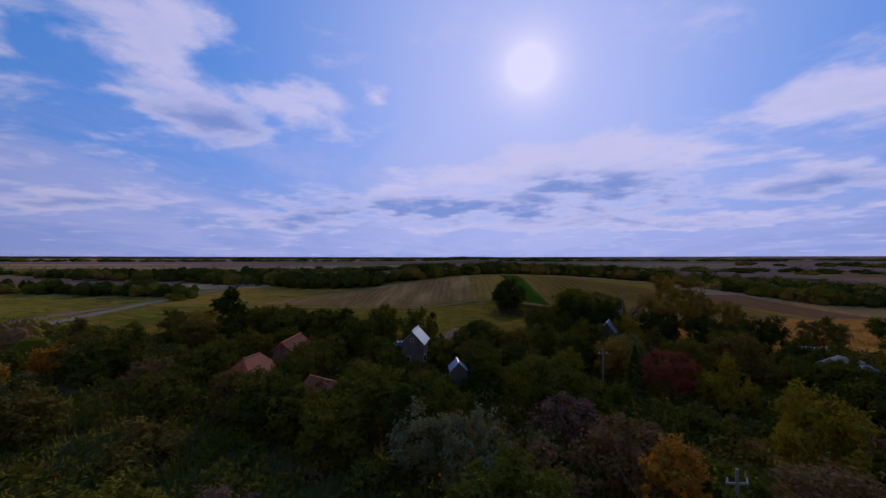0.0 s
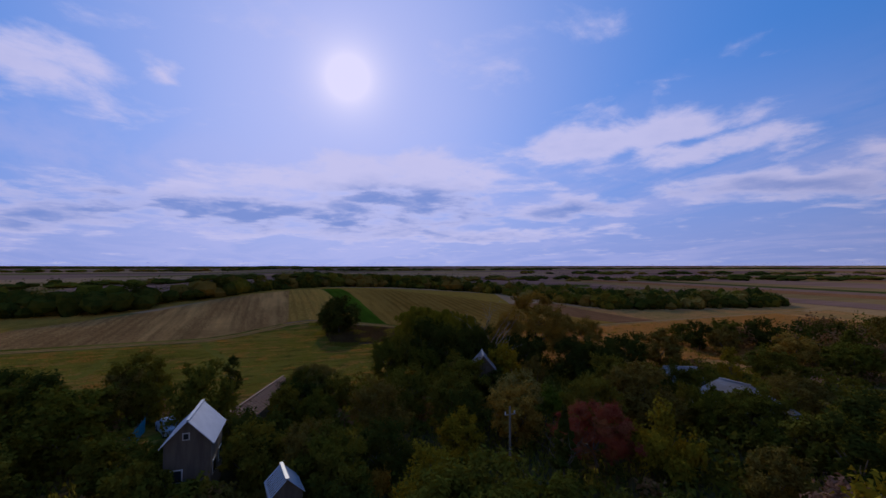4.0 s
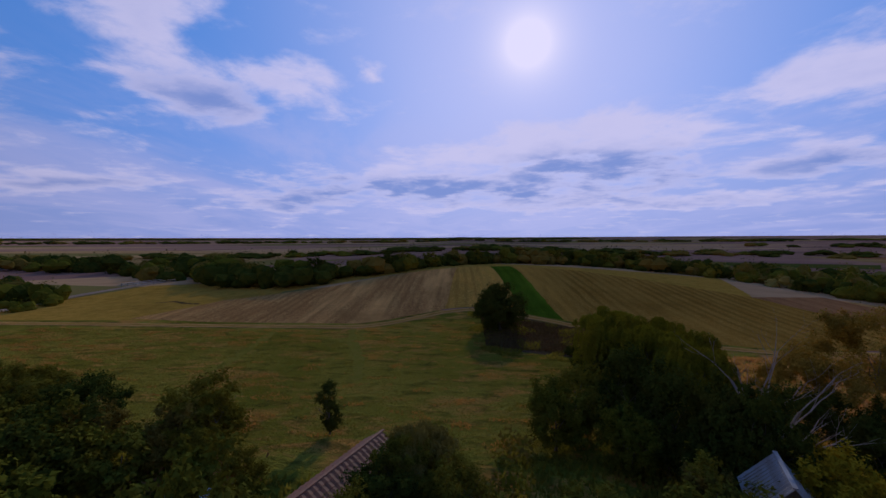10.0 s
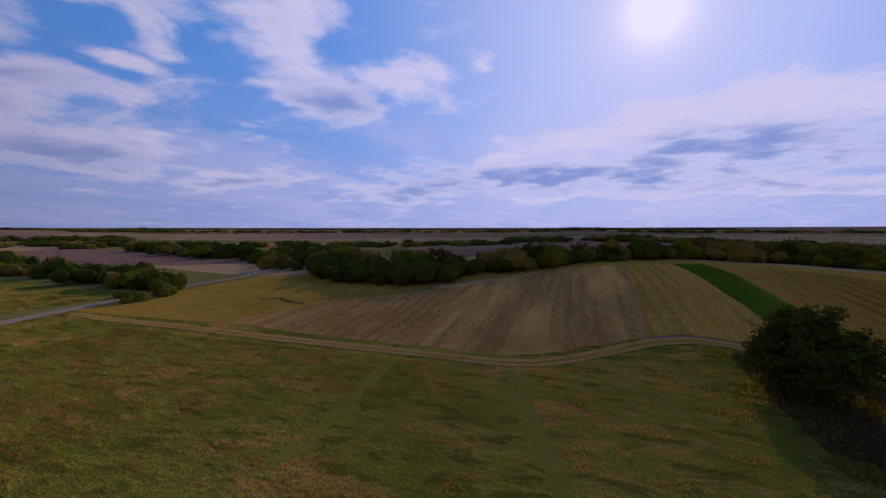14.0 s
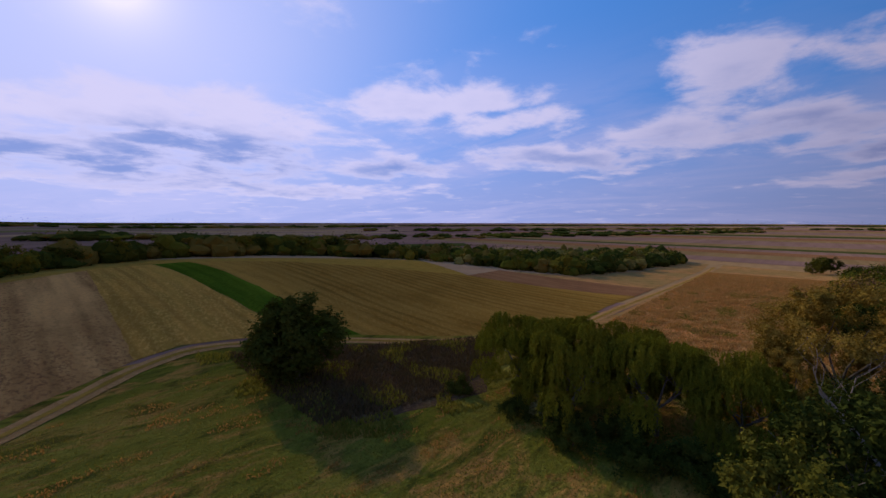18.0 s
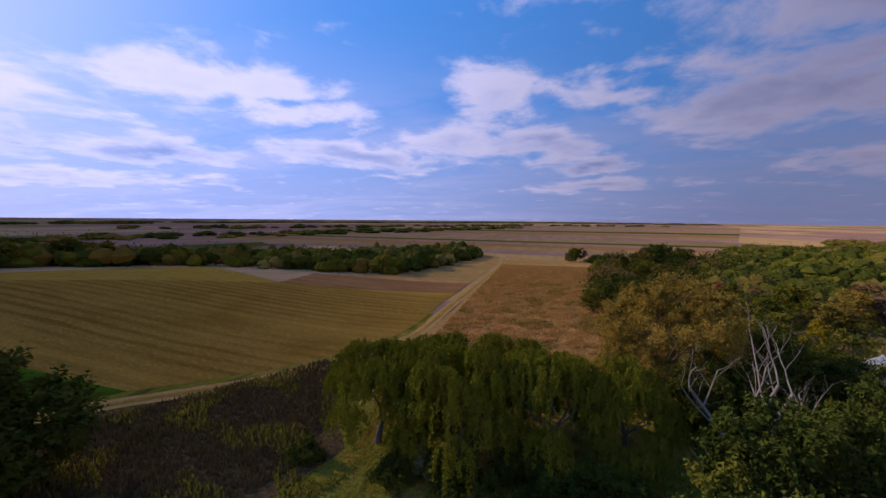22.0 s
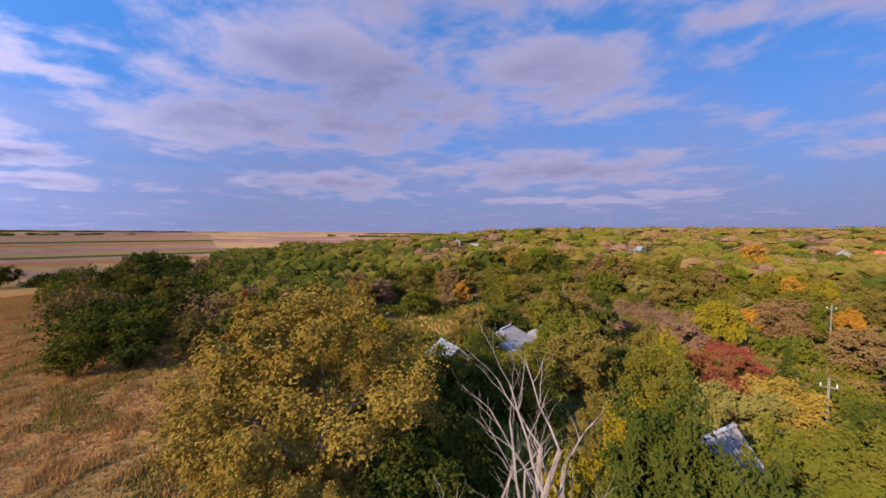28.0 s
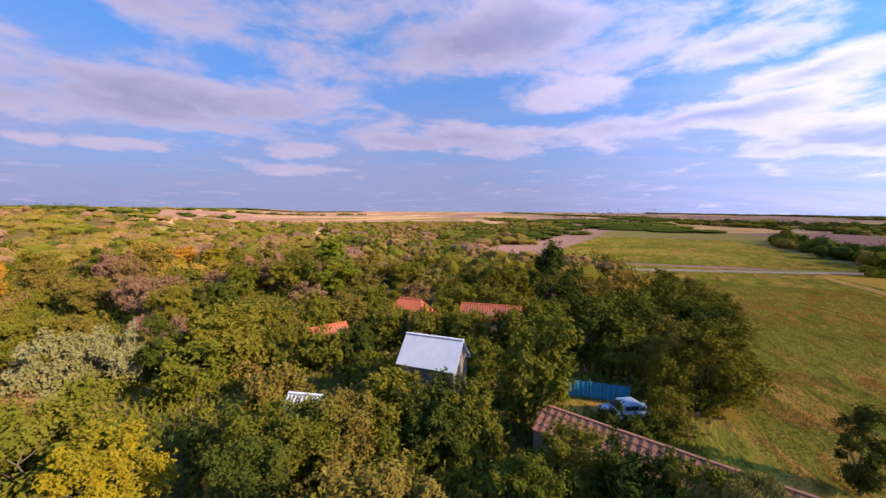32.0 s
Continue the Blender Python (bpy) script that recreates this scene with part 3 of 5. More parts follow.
def tube(p, q, r0, r1, sides=6):
    """Verts and faces of a tapered limb."""
    d = (q - p).normalized()
    a = d.orthogonal().normalized()
    b = d.cross(a)
    v = [(c + a * (math.cos(t) * r) + b * (math.sin(t) * r))[:] for c, r in ((p, r0), (q, r1)) for t in (2 * math.pi * k / sides for k in range(sides))]
    f = [(k, (k + 1) % sides, sides + (k + 1) % sides, sides + k) for k in range(sides)]
    return v, f


def limbs(rng, height, spread, depth=2, first=0.32, radius=0.16, lean=0.1, forks=5):
    """A trunk that forks into ever thinner limbs; returns verts, faces and the tips."""
    V, F, tips = [], [], []

    def grow(p, d, length, r, level):
        steps = 3
        for s in range(steps):
            q = p + d * (length / steps)
            v, f = tube(p, q, r, r * 0.8, 7 if level == 0 else 5)
            o = len(V)
            V.extend(v)
            F.extend(tuple(i + o for i in face) for face in f)
            p, r = q, r * 0.8
            d = (d + Vector([rng.uniform(-1, 1) * 0.16 for _ in range(3)])).normalized()
        tips.append(p)
        if level >= depth:
            return
        for k in range(forks if level == 0 else 3):
            a = 2 * math.pi * (k + rng.random()) / (forks if level == 0 else 3)
            out = Vector((math.cos(a), math.sin(a), 0)) * spread
            nd = (d * (0.75 if level == 0 else 0.6) + out + Vector((0, 0, 0.25))).normalized()
            grow(p, nd, length * rng.uniform(0.75, 1.05), r * 0.72, level + 1)

    grow(Vector((0, 0, -0.3)), Vector((rng.uniform(-lean, lean), rng.uniform(-lean, lean), 1)).normalized(), height * first, radius, 0)
    return V, F, tips


def leaf_arrays(rs, centres, radii, count, size, droop=0.0, flat=1.0):
    """Leaves on twigs that reach out of each clump: verts (n, 3, 3)."""
    if count < 600:
        # far plants: fewer, fuller clumps
        pick = rs.permutation(len(centres))[:12]
        centres, radii = centres[pick] * np.array([0.86, 0.86, 0.86]), radii[pick] * 1.45
    m = len(centres)
    out = centres - centres.mean(0)
    out /= np.maximum(np.linalg.norm(out, axis=1)[:, None], 1e-6)
    twig = rs.normal(size=(m, 8, 3)) + 0.55 * out[:, None, :] + np.array([0, 0, 0.25])
    twig /= np.linalg.norm(twig, axis=2)[:, :, None]
    reach = 0.65 + 0.65 * rs.rand(m, 8)
    k, j = rs.randint(0, m, count), rs.randint(0, 8, count)
    d = twig[k, j]
    r = radii[k] * reach[k, j] * rs.rand(count) ** 0.6
    pos = centres[k] + d * r[:, None] * np.array([1, 1, flat]) + rs.normal(scale=0.19, size=(count, 3)) * radii[k][:, None]
    if count < 600:
        ball = rs.normal(size=(count, 3))
        ball /= np.linalg.norm(ball, axis=1)[:, None]
        pos = centres[k] + ball * (radii[k] * rs.rand(count) ** 0.4)[:, None]
    pos[:, 2] = np.maximum(pos[:, 2], 0.02)
    n = d * 0.7 + rs.normal(scale=0.5, size=(count, 3)) + np.array([0, 0, 0.35])
    n /= np.linalg.norm(n, axis=1)[:, None]
    a = np.cross(n, rs.normal(size=(count, 3)))
    if droop:
        a = a / np.linalg.norm(a, axis=1)[:, None] * (1 - droop) + np.array([0, 0, -1.0]) * droop
    a /= np.linalg.norm(a, axis=1)[:, None]
    b = np.cross(n, a)
    b /= np.maximum(np.linalg.norm(b, axis=1)[:, None], 1e-6)
    s = size * (0.55 + 0.9 * rs.rand(count))[:, None]
    w = 0.46 if not droop else 0.32
    return np.stack([pos - a * s * 0.6 - b * s * w, pos - a * s * 0.5 + b * s * w, pos + a * s * 0.8], 1)


def quad_mesh(name, quads, material):
    """One mesh of loose faces: quads holds n faces of k corners."""
    n, k = quads.shape[:2]
    me = bpy.data.meshes.new(name)
    me.vertices.add(k * n)
    me.loops.add(k * n)
    me.polygons.add(n)
    me.vertices.foreach_set("co", quads.reshape(-1).astype(np.float32))
    me.loops.foreach_set("vertex_index", np.arange(k * n, dtype=np.int32))
    me.polygons.foreach_set("loop_start", np.arange(0, k * n, k, dtype=np.int32))
    me.materials.append(material)
    me.update(calc_edges=True)
    return me


def crown(rs, shape, height, width, count, size):
    """Leaf quads of one crown, 1:1 in metres, standing on z = 0."""
    if shape in ("round", "dome"):
        n, low = (40, 0.03) if shape == "round" else (80, 0.0)
        c = rs.normal(size=(n, 3))
        c /= np.linalg.norm(c, axis=1)[:, None]
        c *= (0.3 + 0.56 * rs.rand(n) ** 0.8)[:, None] * np.array([width / 2, width / 2, height * (1 - low) / 2])
        c[:, 2] += height * (low + (1 - low) / 2)
        c[:, :2] += rs.normal(scale=0.05, size=2) * width * (c[:, 2:] / height)
        r = width * (0.09 + 0.09 * rs.rand(n))
        return leaf_arrays(rs, c, r, count, size)
    if shape == "bush":
        n = 22
        a, q = rs.rand(n) * 6.28, np.sqrt(rs.rand(n))
        c = np.stack([np.cos(a) * q * width * 0.4, np.sin(a) * q * width * 0.4, height * (0.25 + 0.55 * rs.rand(n)) * (1 - 0.45 * q)], 1)
        return leaf_arrays(rs, c, width * (0.12 + 0.08 * rs.rand(n)), count, size)
    if shape == "tall":
        n = 34
        t = rs.rand(n)
        a = rs.rand(n) * 6.28
        q = width * 0.5 * np.sin(np.pi * (0.12 + 0.8 * t)) * (0.3 + 0.6 * rs.rand(n))
        c = np.stack([np.cos(a) * q, np.sin(a) * q, height * (0.16 + 0.78 * t)], 1)
        return leaf_arrays(rs, c, width * (0.12 + 0.07 * rs.rand(n)), count, size, flat=1.3)
    if shape == "open":
        n = 74
        c = rs.normal(size=(n, 3))
        c /= np.linalg.norm(c, axis=1)[:, None]
        c *= (0.6 + 0.4 * rs.rand(n))[:, None] * np.array([width / 2, width / 2, height * 0.38])
        c[:, 2] += height * 0.58
        return leaf_arrays(rs, c, width * (0.065 + 0.065 * rs.rand(n)), count, size)
    if shape == "willow":
        # billowing heads, each with strands of leaves that hang from it
        n, strands = 34, 26
        a, t = rs.rand(n) * 6.28, rs.rand(n) ** 0.75
        q = width * 0.44 * np.sqrt(np.maximum(1 - (t * 0.95) ** 2.4, 0.02)) * (0.72 + 0.34 * rs.rand(n))
        c = np.stack([np.cos(a) * q, np.sin(a) * q, height * (0.22 + 0.66 * t + 0.08 * rs.rand(n))], 1)
        r = width * (0.07 + 0.055 * rs.rand(n))
        k, j = rs.randint(0, n, count), rs.randint(0, strands, count)
        up = rs.normal(size=(n, strands, 3))
        up[:, :, 2] = np.abs(up[:, :, 2])
        up /= np.linalg.norm(up, axis=2)[:, :, None]
        length = r[:, None] * (1.0 + 1.6 * rs.rand(n, strands))
        u = rs.rand(count)
        pos = c[k] + up[k, j] * r[k][:, None] * np.array([1, 1, 0.75]) + rs.normal(scale=0.07, size=(count, 3))
        pos[:, :2] += up[k, j][:, :2] * (0.35 * r[k] * np.sqrt(u))[:, None]
        pos[:, 2] = np.maximum(pos[:, 2] - u * length[k, j], 0.05)
        side = up[k, j] * np.array([1, 1, 0.5]) + rs.normal(scale=0.4, size=(count, 3))
        side /= np.linalg.norm(side, axis=1)[:, None]
        d = rs.normal(scale=0.35, size=(count, 3)) + np.array([0, 0, -1.0])
        d /= np.linalg.norm(d, axis=1)[:, None]
        b = np.cross(side, d)
        b /= np.maximum(np.linalg.norm(b, axis=1)[:, None], 1e-6)
        s = size * (0.7 + 0.9 * rs.rand(count))[:, None]
        return np.stack([pos - d * s * 0.6 - b * s * 0.3, pos - d * s * 0.5 + b * s * 0.3, pos + d * s * 0.9], 1)
    # spruce
    n = 60
    t = rs.rand(n) ** 0.8
    a = rs.rand(n) * 6.28
    q = width * 0.5 * (1 - t) * (0.4 + 0.6 * rs.rand(n))
    c = np.stack([np.cos(a) * q, np.sin(a) * q, height * (0.08 + 0.9 * t)], 1)
    return leaf_arrays(rs, c, width * 0.13 * (1.15 - t), count, size, flat=0.6)


# shape: height, width, leaves and leaf size near by, leaves and leaf size farther off, trunk radius
FORMS = {"round": (6.0, 5.6, 13000, 0.14, 6000, 0.2, 0.16), "bush": (3.2, 4.2, 6800, 0.125, 3000, 0.185, 0.06), "tall": (8.0, 4.0, 11000, 0.145, 5600, 0.2, 0.16),
         "open": (9.0, 8.0, 62000, 0.085, 16000, 0.16, 0.24), "willow": (9.5, 8.6, 60000, 0.115, 24000, 0.2, 0.3), "spruce": (7.0, 2.8, 7000, 0.18, 4000, 0.24, 0.12),
         "dome": (9.0, 8.6, 26000, 0.2, 15000, 0.26, 0.3)}
STOCK = {}


def stock(shape, k, fine):
    key = (shape, k, fine)
    if key not in STOCK:
        h, w, n, s, n2, s2, r = FORMS[shape]
        if not fine:
            n, s = n2, s2
        rs, rng = np.random.RandomState(17 * k + len(shape) * 101), random.Random(31 * k + len(shape))
        leaves = quad_mesh("crown", crown(rs, shape, h, w, n, s), LEAF["green"])
        V, F, tips = limbs(rng, h, 0.75 if shape != "tall" else 0.4, 2 if fine and shape != "bush" else 1, 0.3, r, 0.1, 5)
        wood = bpy.data.meshes.new("trunk")
        wood.from_pydata(V, [], F)
        wood.materials.append(BARK)
        STOCK[key] = (leaves, wood, h, w)
    return STOCK[key]


PLANT_COUNT = [0]
LOOKS = {"green": "green", "moss": "yellowish green", "dark": "dark green", "bright": "fresh green", "olive": "olive-brown", "gold": "golden-brown", "yellow": "yellow", "orange": "orange",
         "red": "crimson", "silver": "silvery grey", "brown": "rusty brown", "willow": "yellow-green", "pale": "pale yellow-green", "scrub": "leafless brown"}
KINDS = {"dome": "dense dome-shaped tree", "round": "rounded broadleaf tree", "bush": "dense garden bush", "tall": "slender upright tree", "open": "large airy spreading tree",
         "willow": "weeping willow with hanging branches", "spruce": "narrow conifer"}
AREAS = {"garden": "in overgrown gardens", "edge": "beside the meadow", "line": "beyond the fields", "meadow": "alone by a track"}


def plant(shape, colour, x, y, height, width=None, area="garden"):
    PLANT_COUNT[0] += 1
    k = PLANT_COUNT[0]
    near = (4 < x < 62 and 46 < y < 112) or (-42 < x <= 4 and 78 < y < 98) or (-18 < x < 26 and 4 < y < 30)
    leaves, wood, h, w = stock(shape, k % 4, near)
    root = new({"bush": "bush", "willow": "willow_tree", "spruce": "conifer"}.get(shape, "tree"))
    s = height / h
    sw = (width / w) if width else s
    root.matrix_world = Matrix.LocRotScale((x, y, rise(x, y)), Euler((0, 0, (k * 2.399) % 6.283)), (sw, sw, s))
    c, t = new("crown", leaves), new("trunk", wood)
    c.parent = t.parent = root
    c.material_slots[0].link = "OBJECT"
    c.material_slots[0].material = LEAF[colour]
    tagged(root, f"{LOOKS[colour]} {KINDS[shape]} {AREAS[area]}", "bush" if shape == "bush" else "tree", f"plants {AREAS[area]}")
    return root


def ball_faces():
    """Unit ball of 32 faces: corner directions and faces."""
    v = [Vector(p) for p in ((1, 0, 0), (-1, 0, 0), (0, 1, 0), (0, -1, 0), (0, 0, 1), (0, 0, -1))]
    faces, mids = [], {}

    def mid(i, j):
        key = (min(i, j), max(i, j))
        if key not in mids:
            v.append((v[i] + v[j]).normalized())
            mids[key] = len(v) - 1
        return mids[key]

    for x, y in ((0, 2), (2, 1), (1, 3), (3, 0)):
        for a, b, c in ((x, y, 4), (y, x, 5)):
            d, e, f = mid(a, b), mid(b, c), mid(c, a)
            faces += [(a, d, f), (d, b, e), (f, e, c), (d, e, f)]
    return np.array([tuple(p) for p in v]), np.array(faces)


BALL, BALL_FACES = ball_faces()


def clumps(rs, h, w, n):
    """Uneven heads of dense twigs and leaves that fill a far plant, standing on z = 0."""
    a, q = rs.rand(n) * 6.28, 0.36 * np.sqrt(rs.rand(n))
    c = np.stack([np.cos(a) * q * w, np.sin(a) * q * w, h * (0.3 + 0.36 * rs.rand(n)) * (1.15 - q)], 1)
    r = np.stack([w * (0.15 + 0.12 * rs.rand(n))] * 2 + [h * (0.2 + 0.12 * rs.rand(n))], 1)
    v = c[:, None, :] + BALL[None] * r[:, None, :] * (0.75 + 0.5 * rs.rand(n, len(BALL)))[:, :, None]
    return v[:, BALL_FACES].reshape(-1, 3, 3)


def thicket(name, spots, label, category="woodland", leaf=0.55, count=260, colours=("green", "dark", "olive"), seed=5, heads=0):
    """Many plants nobody could count, joined: one mesh with a few leaf colours. spots: x, y, height, width."""
    rs = np.random.RandomState(seed)
    parts, mats = [], []
    for i, (x, y, h, w) in enumerate(spots):
        q = crown(rs, ("round", "bush", "round", "tall")[i % 4] if h > 3 else "bush", h, w, count, leaf)
        q = q + np.array([x, y, rise(x, y) - 0.15 * h])
        parts.append(q)
        if heads:
            parts.append(clumps(rs, h, w, heads) + np.array([x, y, rise(x, y) - 0.15 * h]))
        mats.append(np.full(count + heads * len(BALL_FACES), rs.randint(0, len(colours))))
    me = quad_mesh(name, np.concatenate(parts), LEAF[colours[0]])
    for c in colours[1:]:
        me.materials.append(LEAF[c])
    me.polygons.foreach_set("material_index", np.concatenate(mats).astype(np.int32))
    return tagged(new(name, me), label, category, kind="stuff")


# lone tree in the meadow and the willows by the track
plant("dome", "dark", 18.2, 126.3, 8.8, 10.6, "meadow")
for x, y, h, w in ((31.5, 108, 8.2, 10), (30.8, 101.6, 8.8, 10.2), (32.4, 95.2, 8.6, 9.6), (33.6, 89.8, 7.6, 8), (36.0, 104.2, 8.0, 9.4), (37.2, 98.4, 7.8, 9.2)):
    plant("willow", "willow", x, y, h, w, "edge")

# low bushes added at the willows' feet to darken the sunlit gaps between them
for x, y, h in ((27.5, 105.2, 2.4), (26.4, 99.4, 2.8), (27, 95, 3.0), (28, 91.4, 3.4), (29.6, 96.2, 3.4), (28, 101.6, 3.0), (28, 112, 2.0)):
    plant("bush", "dark" if x > 24 else "green", x, y, h, h * 1.4, "edge")

KEY_TREES = [
    ("open", "gold", 44.7, 83.9, 12.4, 12), ("open", "gold", 49.6, 79.6, 8.8, 8), ("open", "gold", 41.4, 88, 7.4, 6.5), ("bush", "orange", 41.4, 92.6, 2.4, 2.4), ("bush", "orange", 39.6, 90.6, 2.0, 2.2),
    ("round", "dark", 39, 83.6, 6.6, 6), ("round", "dark", 25.4, 85, 9.0, 7.4), ("round", "green", 22.4, 87.2, 7, 6), ("round", "green", 19, 84.4, 6.4, 6), ("round", "dark", 30, 79, 7.6, 5.4), ("round", "yellow", 31.6, 72.6, 6.6, 6.2), ("round", "yellow", 33.4, 76.4, 5.2, 4.6),
    # dark leaves on trees around (36..48, 70..82) stand in for the shade there
    ("round", "dark", 44, 74, 7, 6), ("round", "dark", 46.6, 70.6, 6.8, 5.6), ("round", "dark", 43.2, 70.2, 6.6, 5.4), ("round", "dark", 30, 76.6, 9.4, 5.6), ("round", "dark", 29.2, 78.8, 9, 5), ("round", "dark", 39.6, 78, 6.4, 5.4), ("round", "dark", 41.6, 80.4, 6.4, 5), ("round", "dark", 48.4, 60.4, 5.6, 5), ("round", "green", 50.2, 58.6, 5.4, 4.6), ("round", "dark", 52.4, 72.6, 7.4, 7), ("round", "dark", 26.8, 81.2, 8.4, 6.4), ("bush", "silver", 28.4, 103.4, 2.8, 2.2),
    ("round", "green", 24, 81, 5.6, 5), ("tall", "dark", -32.6, 68.7, 11, 6.5), ("round", "moss", -10, 82, 7, 8), ("round", "green", -18, 76, 7, 8), ("tall", "dark", -1.2, 86.4, 4.8, 2.8), ("round", "green", 13.4, 46.6, 7, 8),
    ("open", "red", 28.2, 52.6, 5.8, 6.4), ("bush", "yellow", 32.8, 50.2, 6.4, 6), ("bush", "orange", 18.4, -11.4, 6.6, 6), ("bush", "yellow", 13.2, -12.8, 5, 6), ("round", "orange", 24, -60, 8, 9),
    ("round", "green", 25, 71, 6.6, 7), ("round", "green", 21, 66, 5.6, 6), ("round", "pale", 27.3, 63.4, 6, 6), ("round", "olive", 12.7, 64.8, 6, 6.4), ("round", "green", -2.4, 69.2, 8.6, 6.2), ("round", "moss", -8.6, 78.6, 5, 4.2),
]
KEY_TREES_WEST = [
    ("tall", "bright", -36, 31, 10.4, 8.5), ("round", "yellow", 13.3, 51, 5.4, 5.2), ("round", "silver", 2.6, 35, 5.8, 5.4), ("round", "silver", 5.8, 33.4, 6, 5.4), ("round", "green", 17, 70, 6, 6.5), ("round", "green", 7.6, 25, 7, 8), ("round", "green", 2, 43.5, 5.6, 6),
    ("round", "green", 30.3, 80, 5.4, 4.6), ("round", "moss", 33, 58, 6.6, 6.2), ("round", "green", -12, 68.5, 7, 7.5), ("bush", "orange", 5.0, 59.3, 3.6, 2.4), ("round", "yellow", 18.6, 58.4, 4.6, 4.4), ("bush", "orange", 10.6, 55.2, 3.4, 2.4),
    ("round", "dark", 11.6, 57.6, 5, 5), ("round", "olive", -10.7, 79.5, 6, 5), ("round", "moss", -19.6, 76, 6, 6), ("bush", "green", 8.6, 73, 3.2, 3.4), ("bush", "green", -5.4, 55, 3.4, 3.4), ("willow", "pale", 8.2, 78.2, 5.2, 5.6),
    ("round", "green", 7.6, 69.4, 4.3, 4.0), ("round", "moss", 10.4, 75.4, 4.4, 4.4), ("bush", "moss", 6.8, 66.2, 3.1, 3.2), ("round", "green", 18.5, 22.5, 6.4, 6.5), ("round", "moss", -14, 43.5, 5.8, 6), ("spruce", "dark", 24, 51.6, 6.4, 3),
    ("round", "dark", 20.4, 61.4, 5.4, 5), ("bush", "red", 103, 58, 5, 4), ("spruce", "dark", -40, -150, 12, 5), ("round", "yellow", 29.4, 35, 7.6, 6), ("round", "moss", -4.6, 77.6, 3.4, 3.4),
]
for shape, colour, x, y, h, w in KEY_TREES + KEY_TREES_WEST:
    plant(shape, colour, x, y, h, w, "edge" if y > 78 else "garden")
SCREEN = [
    (-37, 87, 6.2), (-31, 86.5, 6.4), (-23, 84.5, 6.4), (-18, 80, 5.4), (-13, 77, 5.4), (-26, 82, 6), (-28, 78, 6.5), (-34, 83, 6.5), (-18, 77, 6.6), (-44, 89, 5.5), (-50, 89.5, 5), (-57, 88, 5), (-40, 91, 4.6), (-33, 90, 4.6), (-46, 92, 4.2), (-27, 88, 4.4), (-53, 92, 4.0),
    (44.6, 50, 6), (44.2, 45, 5.5), (50, 42, 6), (54.6, 45, 5.6), (55.6, 52, 5.6), (2.2, 66, 3.8), (-5.2, 58, 4.2), (6.4, 62, 3.6), (-9.5, 41, 5), (-12.5, 42, 5), (-18, 45, 5.0), (-24.5, 44.5, 5.4),
    (-14.8, 52, 5.0), (-14.8, 57, 5.2), (-13.5, 62, 5), (7.6, 52.5, 4.2), (1.2, 50.6, 4.2), (-5.8, 44.5, 4), (-7.5, 64, 4.6), (-27, 56, 5.5), (-26, 64, 5.5),
]
for i, (x, y, h) in enumerate(SCREEN):
    plant("round" if h > 4.4 else "bush", ("green", "moss", "dark", "olive", "green", "green")[i % 6], x, y, h, h * 1.15, "edge" if y > 78 else "garden")
for x, y, h, c in ((84, 86, 5.2, "green"), (82, 81, 6, "dark"), (87, 79, 6.4, "green"), (81, 75.5, 5.8, "olive"), (91, 82, 5.6, "dark"), (94, 77, 6.4, "dark"), (138, 70, 8, "dark"), (150, 64, 8.5, "olive"), (165, 56, 9.5, "dark"), (173, 51, 9.5, "dark"),
                   (176, 43, 8, "green"), (160, 60, 8, "olive"), (184, 40, 8, "dark"), (190, 82, 6, "green"), (196, 79, 6, "dark"), (185, 84, 5, "green"), (128, 68, 7, "green"), (116, 66, 7, "olive"), (104, 70, 6.5, "dark"), (190, 50, 8.5, "dark")):
    plant("round", c, x, y, h, h * 1.05, "edge")

# shrubs that crowd up to the houses and sheds
CROWDING = [
    (-1.2, 58.0, 3.9), (2.2, 60.4, 5.2), (2.4, 63.2, 5.4), (-4.4, 59.2, 4.2), (0.4, 56.8, 3.2), (1.4, 65.6, 4.4), (3.6, 61, 4.4), (3.8, 64, 4.2), (7.2, 57.4, 5.4), (6.2, 59, 5.2), (8.2, 55.6, 4.8), (30.8, 76.2, 5.8), (38.8, 46.2, 2.6), (44.2, 49.8, 5.2), (45.4, 46.2, 4.6), (43.8, 53, 5.2), (44.6, 55.8, 4.6), (-3.2, 74.4, 2.6), (-3.6, 76.6, 2.2), (36, 44, 4.4), (-4.6, 63.4, 4.0), (3.2, 53.2, 2.5), (5.8, 53.8, 2.5), (6.4, 56.8, 2.7), (4.2, 57.8, 2.6), (2.2, 55.2, 2.4),
    (26.2, 70.4, 4.6), (28.6, 69.4, 4.6), (30.6, 75.4, 5.4), (25.6, 74.8, 4.6), (-6.4, 49.8, 4.6), (-6.4, 47, 4.2), (-8.6, 51.2, 4.6), (-11.8, 44.2, 4.6), (-9.2, 43.2, 4.6), (-6.8, 44, 4.4), (-15.8, 61, 5.2), (-15.6, 65, 5.0), (-14.6, 53, 5.0), (-14.8, 56, 5.0), (-18, 48.4, 3.0),
    (4.9, 71.4, 4.6), (5.9, 74.2, 4.9), (6.8, 76.8, 5.0), (7.8, 79.2, 4.8), (4.4, 69.6, 2.9), (7.6, 80.4, 3.2), (-0.6, 70.2, 2.8), (45.0, 57, 3.0), (44.8, 52.6, 3.0), (43.6, 48.2, 2.8), (52.4, 50, 3), (48.4, 60.4, 3.2), (54.6, 60.6, 3.2),
]
